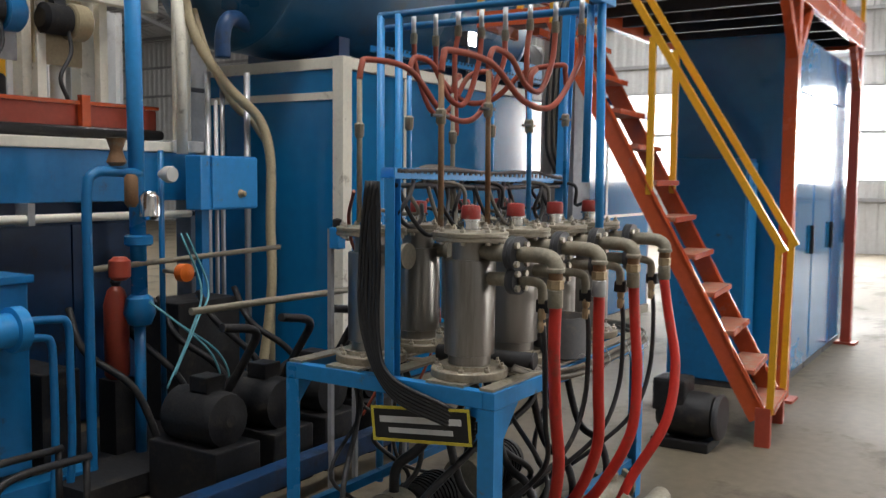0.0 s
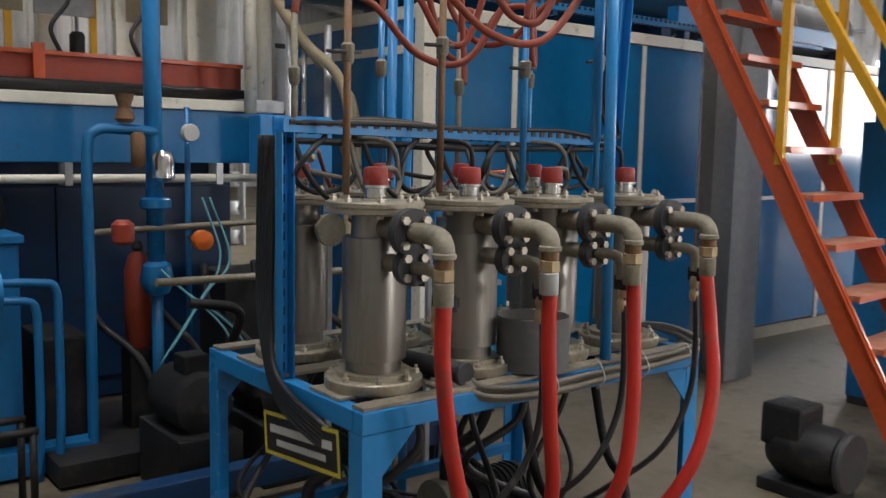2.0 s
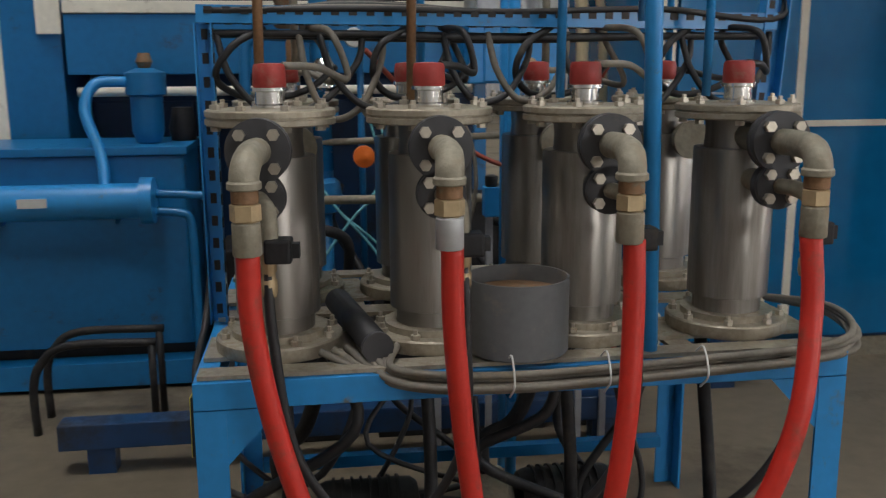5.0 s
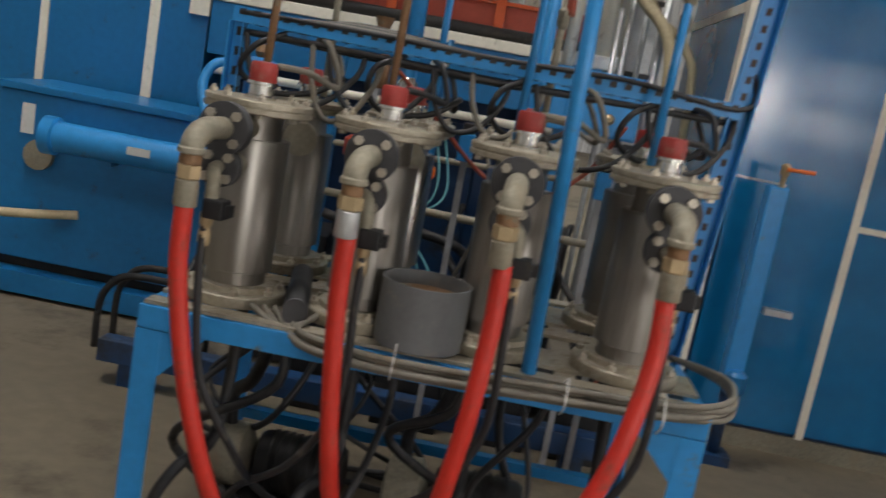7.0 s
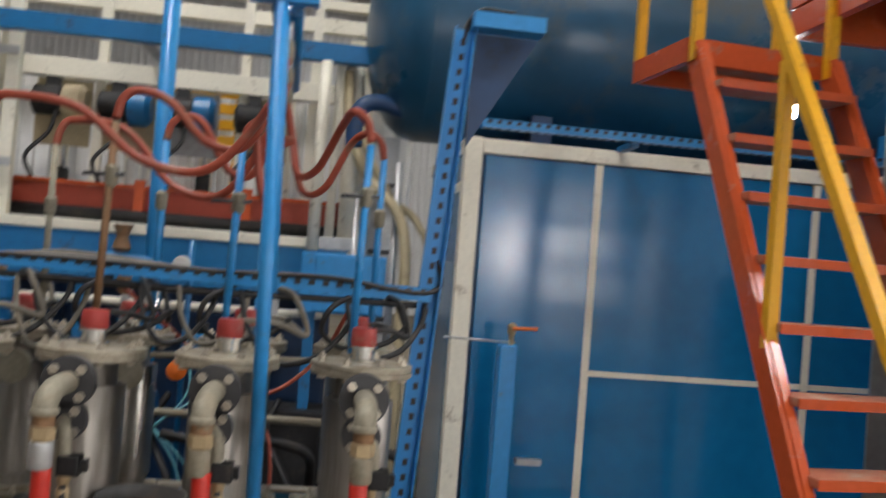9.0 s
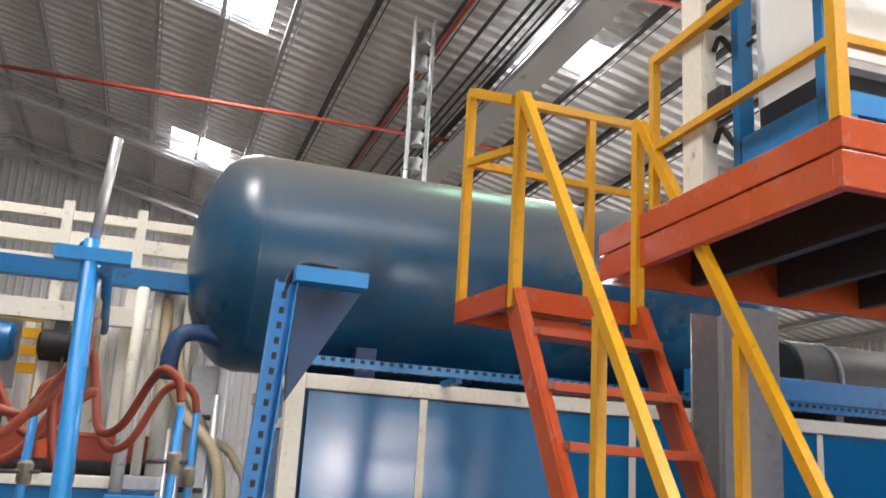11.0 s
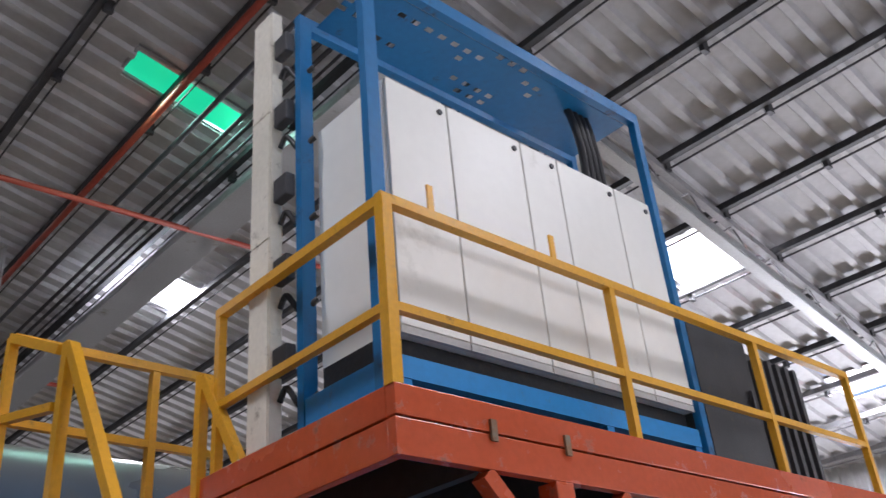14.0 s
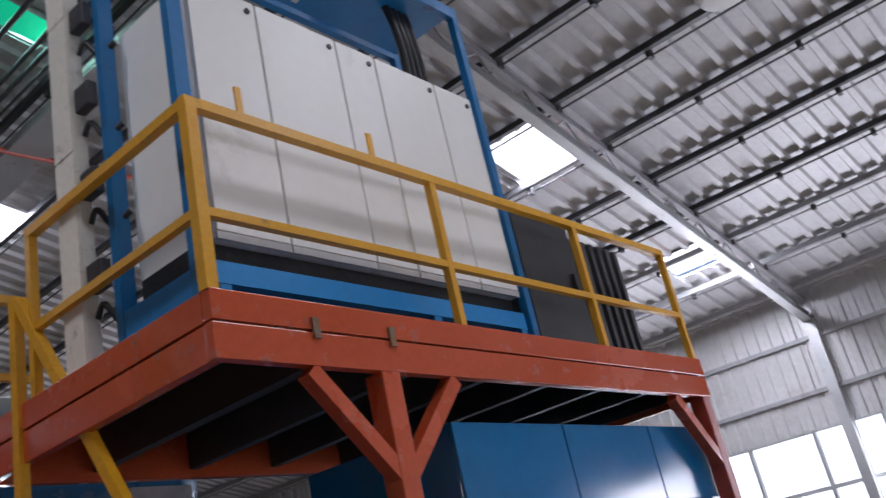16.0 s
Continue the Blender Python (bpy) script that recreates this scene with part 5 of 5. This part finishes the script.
for x in (2.9, 4.35, 5.25, 5.7):
    wpart("hanger", box(x, x + 0.06, 6.5, 6.56, 1.762, 3.5), CREAM, bm_)
for x in (3.3, 4.7, 5.9):
    wpart("cross_tie", box(x, x + 0.07, 5.97, 7.3, 2.9, 2.98), STRUCT, bm_)
for i, (x, c) in enumerate(((4.45, BLUE), (4.85, BLUE), (4.05, TAN), (3.6, TAN), (5.3, TAN))):
    g = thing("drive_motor", "small drive motor hanging on the machine frame", "motor", "drive motors", at=(x, 6.45, 2.5))
    wpart("housing", lathe([(0.06, x - 0.06), (0.095, x - 0.04), (0.095, x + 0.12), (0.06, x + 0.13)], 20, "x", (0, 6.45, 2.57)), GREASE_AND_SHADE, g)
    wpart("end_bell", lathe([(0.10, x + 0.13), (0.115, x + 0.14), (0.115, x + 0.24), (0.08, x + 0.27)], 20, "x", (0, 6.45, 2.57)), c, g)
    wpart("bracket", box(x + 0.02, x + 0.1, 6.42, 6.48, 2.66, 2.72), DARK_STEEL, g)
    wpart("mount", box(x - 0.06, x + 0.28, 6.52, 6.54, 2.3, 2.72), (TAN, STRUCT)[i % 2], g)
    tagged(part("motor_cable", tube(smooth([(x + 0.1, 6.4, 2.51), (x + 0.08, 6.35, 2.36), (x - 0.03, 6.3, 2.2), (x + 0.02, 6.3, 2.06)]), 0.013, 7), BLACK), "black cable hanging from a drive motor", "cable", "motor cables")
for i, (x, z0, z1) in enumerate(((3.78, 1.83, 2.3), (4.16, 1.83, 2.25), (4.6, 1.83, 2.35), (5.05, 1.83, 2.3), (5.45, 1.83, 2.4))):
    a = thing("actuator", "upright pneumatic actuator on the machine bed", "actuator", "actuators", at=(x, 6.6, 1.86))
    wpart("barrel", lathe([(0.04, 1.86), (0.045, 1.87), (0.045, z1 - 0.1), (0.03, z1 - 0.08)], 14, "z", (x, 6.6, 0)), (PAPER, GREASE_AND_SHADE)[i % 2], a)
    wpart("rod", tube([(x, 6.6, z1 - 0.09), (x, 6.6, z1 + 0.2)], 0.012, 8), GALV, a)
    wpart("boot", lathe([(0.06, 1.86), (0.05, 1.95), (0.02, 2.05)], 12, "z", (x + 0.09, 6.6, 0)), BLACK, a)
# pale pipe cluster at the machine end
for i, (pts, r) in enumerate(([[(5.81, 5.85, 1.75), (5.81, 5.85, 2.5), (5.81, 5.9, 2.88)], 0.035], [[(5.9, 6.0, 1.76), (5.9, 6.0, 2.9)], 0.028], [[(6.0, 6.05, 1.76), (6.0, 6.05, 2.9)], 0.05], [[(6.12, 5.95, 0.0), (6.12, 5.95, 2.3)], 0.02],
                              [[(6.2, 5.9, 0.0), (6.2, 5.9, 2.2)], 0.016], [[(6.28, 5.75, 0.0), (6.28, 5.75, 2.3)], 0.022], [[(6.05, 5.8, 0.0), (6.05, 5.8, 2.1)], 0.014])):
    tagged(part("pale_pipe", tube(pts, r, 12), CREAM if i < 3 else GALV), "pale vertical pipe at the machine end", "pipe", "pale pipes")
for i, pts in enumerate(([(5.95, 6.0, 2.85), (5.98, 5.9, 2.5), (6.1, 5.75, 2.2), (6.28, 5.65, 2.0), (6.34, 5.6, 1.75), (6.34, 5.6, 1.3), (6.34, 5.6, 0.8), (6.3, 5.7, 0.03)],
                         [(6.05, 6.0, 2.7), (6.08, 5.9, 2.4), (6.25, 5.85, 2.1), (6.42, 5.8, 1.95), (6.5, 5.75, 1.6), (6.5, 5.75, 0.03)])):
    tagged(part("corrugated_conduit", tube(smooth(pts), 0.033 if i == 0 else 0.024, 12), TAN), "tan flexible conduit curving down beside the housing", "conduit", "tan conduits")
wallbox = thing("grey_trunking", "grey cable trunking standing between machine and housing", "trunking", at=(6.15, 6.1, 0))
wpart("duct", box(6.14, 6.3, 6.15, 6.3, 0.0, 2.5, 0.005), GALV, wallbox)
for k in range(5):
    wpart("band", box(6.13, 6.31, 6.142, 6.148, 0.5 + 0.42 * k, 0.53 + 0.42 * k), DARK_STEEL, wallbox)
# blue standpipe with round foot and valves
p2 = thing("blue_standpipe", "bright blue vertical standpipe with valves and gauges", "pipe", at=(5.03, 5.3, 0))
wpart("pipe", tube([(5.02, 5.3, 0.95), (5.0, 5.3, 3.2)], 0.043, 14), BLUE_LIGHT, p2)
wpart("foot_ball", lathe([(0.01, 0.80), (0.06, 0.82), (0.085, 0.88), (0.07, 0.96), (0.045, 0.98)], 18, "z", (5.02, 5.3, 0)), BLUE, p2)
wpart("foot_stand", tube([(5.03, 5.32, 0.0), (5.02, 5.3, 0.82)], 0.03, 10), BLUE, p2)
wpart("collar", lathe([(0.06, 1.24), (0.075, 1.25), (0.075, 1.29), (0.06, 1.3)], 16, "z", (5.02, 5.3, 0)), BLUE_LIGHT, p2)
wpart("side_pipe", tube([(5.2, 5.33, 0.3), (5.2, 5.33, 1.75)], 0.016, 8), BLUE, p2)
wpart("branch", tube(smooth([(5.02, 5.28, 1.62), (4.85, 5.26, 1.63), (4.72, 5.26, 1.62), (4.68, 5.26, 1.5), (4.68, 5.26, 0.9), (4.68, 5.26, 0.0)]), 0.026, 10), BLUE, p2)
wpart("valve_body", lathe([(0.03, 1.38), (0.055, 1.4), (0.055, 1.5), (0.03, 1.53)], 12, "z", (5.03, 5.22, 0)), CHROME, p2)
wpart("filter_cup", lathe([(0.02, 1.45), (0.035, 1.47), (0.035, 1.6), (0.02, 1.62)], 12, "z", (4.9, 5.2, 0)), RUST, p2)
wpart("valve_knob", lathe([(0.01, 5.12), (0.05, 5.13), (0.05, 5.18), (0.02, 5.19)], 14, "y", (5.2, 0, 1.09)), ORANGE_KNOB, p2, "orange plastic valve knob")
wpart("knob_stem", tube([(5.2, 5.18, 1.09), (5.2, 5.33, 1.09)], 0.012, 8), DUSTY, p2)
wpart("gauge", lathe([(0.04, 5.2), (0.045, 5.21), (0.045, 5.24), (0.02, 5.3)], 16, "y", (5.17, 0, 1.62)), PAPER, p2, "round pressure gauge")
wpart("valve_top", lathe([(0.03, 1.66), (0.05, 1.68), (0.03, 1.74), (0.05, 1.8)], 10, "z", (4.86, 5.26, 0)), RUST, p2)
wpart("red_valve", lathe([(0.03, 1.08), (0.055, 1.1), (0.055, 1.18), (0.03, 1.2)], 10, "z", (4.82, 5.2, 0)), RED_COLUMN, p2)
wpart("cross_pipe", tube([(4.68, 5.26, 1.14), (6.1, 5.3, 1.17)], 0.016, 8), DUSTY, p2)
for k, (dx, dz) in enumerate(((0, 0), (0.05, 0.04), (-0.05, -0.04), (0.1, 0.1))):
    tagged(part("teal_hose", tube(smooth([(5.2 + 0.02 * k, 5.2, 1.3), (5.22 + dx, 5.1, 1.0), (5.05 + dx, 5.0, 0.75 + dz), (4.85 + dx, 4.95, 0.5 + dz)] if k % 2 else [(5.0, 5.2, 0.95), (5.08, 5.1, 0.85), (5.3 + dx, 5.0, 0.65), (5.35 + dx, 4.98, 0.45 + dz), (5.2, 5.0, 0.2), (5.0, 5.05, 0.02)]), 0.006, 7), TEAL), "thin teal air hose hanging in loops", "hose", "teal hoses")
fx = thing("fire_extinguisher", "red cylinder standing by the standpipe", "fire extinguisher", at=(4.88, 5.2, 0))
wpart("cylinder", lathe([(0.05, 0.52), (0.066, 0.54), (0.066, 0.92), (0.045, 1.0), (0.02, 1.02)], 20, "z", (4.97, 5.43, 0)), RED_COLUMN, fx)
wpart("stand", box(4.90, 5.04, 5.36, 5.50, 0.0, 0.52, 0.006), GREASE_AND_SHADE, fx)
wpart("head", lathe([(0.02, 1.02), (0.03, 1.04), (0.02, 1.07)], 10, "z", (4.97, 5.43, 0)), BLACK, fx)
# small blue terminal box
tb = thing("terminal_box", "bright blue terminal box with a small knob", "junction box", at=(5.8, 5.6, 0))
wpart("body", box(5.76, 6.24, 5.63, 5.77, 1.40, 1.74, 0.008), BLUE_LIGHT, tb)
cover = wpart("cover", box(5.84, 6.23, 5.61, 5.628, 1.41, 1.73, 0.006), BLUE_LIGHT, tb)
part("knob", lathe([(0.012, 5.57), (0.02, 5.58), (0.02, 5.60), (0.03, 5.61)], 12, "y", (6.08, 0, 1.50)), BRASS, cover)
wpart("stand", box(5.80, 5.86, 5.67, 5.73, 0.0, 1.40), BLUE, tb)
# greasy pump group between the bed and the rack
for i, x in enumerate((4.95, 5.35, 5.75, 6.15)):
    g = thing("gear_pump", "greasy dark gear pump behind the rack", "pump", "gear pumps", at=(x, 4.7, 0))
    wpart("motor", lathe([(0.03, 4.55), (0.13, 4.57), (0.14, 4.61), (0.14, 4.9), (0.1, 4.94)], 18, "y", (x, 0, 0.42)), GREASE_AND_SHADE, g)
    wpart("bed", box(x - 0.15, x + 0.15, 4.5, 4.98, 0.0, 0.30, 0.01), GREASE_AND_SHADE, g)
    wpart("top_box", box(x - 0.06, x + 0.06, 4.65, 4.78, 0.55, 0.63, 0.008), GREASE_AND_SHADE, g)
    wpart("pipe", tube(smooth([(x + 0.1, 4.7, 0.5), (x + 0.15, 4.6, 0.7), (x + 0.12, 4.5, 0.85), (x - 0.1, 4.5, 0.9)]), 0.022, 10), GREASE_AND_SHADE, g)
sk = thing("sump_skid", "dark greasy sump skid with a blue rail", "skid", at=(4.5, 4.9, 0))
wpart("tray", box(4.45, 6.3, 5.0, 5.9, 0.02, 0.12), GREASE_AND_SHADE, sk)
wpart("block", box(4.5, 4.72, 5.4, 5.85, 0.12, 0.62, 0.01), GREASE_AND_SHADE, sk)
wpart("block", box(5.5, 6.0, 5.55, 5.9, 0.12, 0.85, 0.01), GREASE_AND_SHADE, sk)
wpart("rail", box(4.0, 6.2, 4.32, 4.42, 0.1, 0.2, 0.006), BLUE_DARK, sk)
for x in (4.1, 6.05):
    wpart("rail_foot", box(x, x + 0.1, 4.33, 4.41, 0.0, 0.1), BLUE_DARK, sk)
for k in range(5):
    wpart("hose", tube(smooth([(4.8 + 0.3 * k, 5.6, 0.9), (4.75 + 0.3 * k, 5.4, 0.7 + 0.05 * (k % 2)), (4.9 + 0.3 * k, 5.2, 0.5), (5.0 + 0.3 * k, 5.1, 0.14)]), 0.02, 8), GREASE_AND_SHADE, sk)
tagged(part("cross_pipe", tube([(4.75, 4.6, 0.98), (6.2, 4.62, 0.96)], 0.018, 10), DUSTY), "dusty horizontal pipe behind the rack", "pipe")

for i, (x, z) in enumerate(((5.42, 1.25), (5.62, 0.95), (5.98, 1.2), (6.08, 0.98))):
    v = thing("solenoid_valve", "small light-blue valve block on a thin frame behind the rack", "valve", "solenoid valves", at=(x, 4.25, 0))
    wpart("body", box(x - 0.03, x + 0.03, 4.24, 4.30, z, z + 0.11, 0.006), BLUE_LIGHT, v)
    wpart("coil", lathe([(0.02, z + 0.11), (0.024, z + 0.115), (0.024, z + 0.15), (0.01, z + 0.155)], 12, "z", (x, 4.27, 0)), BLACK, v)
    wpart("stand", box(x - 0.012, x + 0.012, 4.30, 4.325, 0.0, z + 0.1), STRUCT, v)
    wpart("line", tube(smooth([(x + 0.03, 4.26, z + 0.05), (x + 0.1, 4.2, z + 0.02), (x + 0.12, 4.15, z - 0.2), (x + 0.05, 4.2, z - 0.45), (x, 4.26, z - 0.6)]), 0.008, 7), (CABLE, RED_TUBE)[i % 2], v)
tagged(part("red_air_line", tube(smooth([(5.15, 3.95, 1.55), (5.3, 4.1, 1.4), (5.5, 4.2, 1.22), (5.7, 4.15, 1.15), (5.9, 4.2, 1.3), (6.0, 4.1, 1.5)]), 0.009, 8), RED_TUBE), "thin dusty red air line behind the housings", "hose")

# ---- hydraulic unit beside the rack ----
hu = thing("hydraulic_unit", "blue hydraulic power unit with filter and cooler", "hydraulic unit", at=(3.0, 5.3, 0))
wpart("tank", box(2.90, 4.38, 5.3, 5.85, 0.20, 1.10, 0.012), BLUE, hu)
wpart("lid", box(2.88, 4.40, 5.28, 5.87, 1.102, 1.14, 0.006), BLUE, hu)
wpart("skid", box(2.7, 4.7, 5.24, 5.36, 0.02, 0.14, 0.004), BLUE, hu)
wpart("cradle", box(2.9, 4.38, 5.37, 5.82, 0.0, 0.198), GREASE_AND_SHADE, hu)
cooler = wpart("cooler", lathe([(0.05, 3.22), (0.1, 3.23), (0.1, 3.29), (0.08, 3.295), (0.08, 4.20), (0.105, 4.205), (0.105, 4.26), (0.05, 4.27)], 24, "x", (0, 5.18, 0.91)), BLUE_LIGHT, hu)
for x in (3.5, 4.0):
    wpart("cooler_bracket", box(x, x + 0.08, 5.2, 5.3, 0.80, 0.87), BLUE, hu)
part("name_plate", box(3.7, 3.82, 5.092, 5.101, 0.9, 0.94), PAPER, cooler)
wpart("round_cover", lathe([(0.01, 5.26), (0.08, 5.265), (0.08, 5.29), (0.08, 5.31)], 20, "y", (3.15, 0, 0.78)), DUSTY, hu)
wpart("sticker", box(3.03, 3.1, 5.294, 5.2985, 0.88, 1.04), PAPER, hu)
wpart("filter_bowl", lathe([(0.05, 1.14), (0.06, 1.15), (0.075, 1.2), (0.075, 1.36), (0.095, 1.37), (0.095, 1.47), (0.04, 1.49)], 18, "z", (4.2, 5.5, 0)), BLUE, hu)
wpart("filter_top", lathe([(0.025, 1.49), (0.04, 1.52), (0.025, 1.56)], 10, "z", (4.2, 5.5, 0)), RUST, hu)
wpart("bent_pipe", tube(smooth([(4.12, 5.46, 1.43), (3.99, 5.42, 1.42), (3.95, 5.36, 1.3), (4.02, 5.28, 1.12), (4.05, 5.2, 0.96)]), 0.026, 10), BLUE_LIGHT, hu)
for k in range(2):
    wpart("return_pipe", tube(smooth([(4.26, 5.18, 0.94 - 0.08 * k), (4.42 - 0.05 * k, 5.18, 0.93 - 0.08 * k), (4.5 - 0.09 * k, 5.18, 0.9 - 0.08 * k), (4.51 - 0.09 * k, 5.18, 0.7), (4.51 - 0.09 * k, 5.18, 0.3), (4.5 - 0.09 * k, 5.2, 0.0)], 6), 0.02, 10), BLUE, hu)
wpart("gas_fitting", lathe([(0.06, 1.14), (0.07, 1.2), (0.05, 1.3)], 12, "z", (4.34, 5.65, 0)), GREASE_AND_SHADE, hu)
wpart("pressure_hose", tube(smooth([(3.4, 5.28, 0.5), (3.2, 5.2, 0.48), (2.9, 5.1, 0.46), (2.5, 5.1, 0.4)]), 0.025, 8), TAN, hu)
fr = thing("pipe_guard", "dark bent pipe guard frame in front of the hydraulic unit", "guard frame", at=(3.75, 4.8, 0))
for y in (4.75, 4.95):
    wpart("hoop", tube(smooth([(3.80, y, 0.0), (3.80, y, 0.2), (3.84, y, 0.31), (3.95, y, 0.38), (4.3, y, 0.38)], 5), 0.018, 8), GREASE_AND_SHADE, fr)
    wpart("leg", tube([(4.28, y, 0.0), (4.28, y, 0.38)], 0.016, 8), GREASE_AND_SHADE, fr)
# tall blue cabinet at the machine's far side
tc = thing("machine_cabinet", "tall blue machine cabinet with cream strips", "machine cabinet", at=(2.0, 6.0, 0))
wpart("body", box(1.6, 3.71, 6.0, 7.0, 0.0, 2.22, 0.008), BLUE, tc)
wpart("cream_strip", box(3.36, 3.42, 5.988, 5.998, 0.2, 2.21), CREAM, tc)
wpart("cream_strip", box(2.7, 2.75, 5.988, 5.998, 0.2, 2.21), CREAM, tc)
wpart("top_strip", box(1.6, 3.71, 5.98, 7.0, 2.222, 2.28), CREAM, tc)
wpart("cream_block", box(3.6, 3.72, 5.97, 5.997, 1.66, 1.93, 0.004), CREAM, tc)
# hall lamp
for x, y in ((15.0, 2.6), (16.0, -3.0)):
    zz = roof_z(x)
    hl = thing("high_bay_lamp", "grey high bay lamp hanging from the roof, unlit", "lamp", "high bay lamps", at=(x, y, zz - 1))
    wpart("rod", tube([(x, y, zz - 0.2), (x, y, zz - 0.55)], 0.015, 8), DARK_STEEL, hl)
    wpart("ballast", lathe([(0.05, zz - 0.72), (0.1, zz - 0.7), (0.1, zz - 0.56), (0.04, zz - 0.55)], 16, "z", (x, y, 0)), DARK_STEEL, hl)
    wpart("reflector", lathe([(0.27, zz - 0.98), (0.27, zz - 0.96), (0.2, zz - 0.8), (0.1, zz - 0.72), (0.09, zz - 0.72), (0.19, zz - 0.81), (0.26, zz - 0.98)], 28, "z", (x, y, 0)), GALV, hl)
    wpart("lens", lathe([(0.255, zz - 0.984), (0.25, zz - 0.995), (0.12, zz - 1.0), (0.02, zz - 1.001)], 28, "z", (x, y, 0)), PAPER, hl, "frosted pale lamp lens")
lampthing = thing("work_lamp", "bright white work lamp behind the stair", "lamp", at=(8.4, 5.3, 2.4))
wpart("housing", box(8.34, 8.46, 5.28, 5.36, 2.70, 2.82, 0.006), DARK_STEEL, lampthing)
wpart("lens", box(8.345, 8.455, 5.272, 5.279, 2.705, 2.815), LAMP_GLOW, lampthing)
wpart("stand", box(8.39, 8.41, 5.31, 5.33, 2.395, 2.70), DARK_STEEL, lampthing)
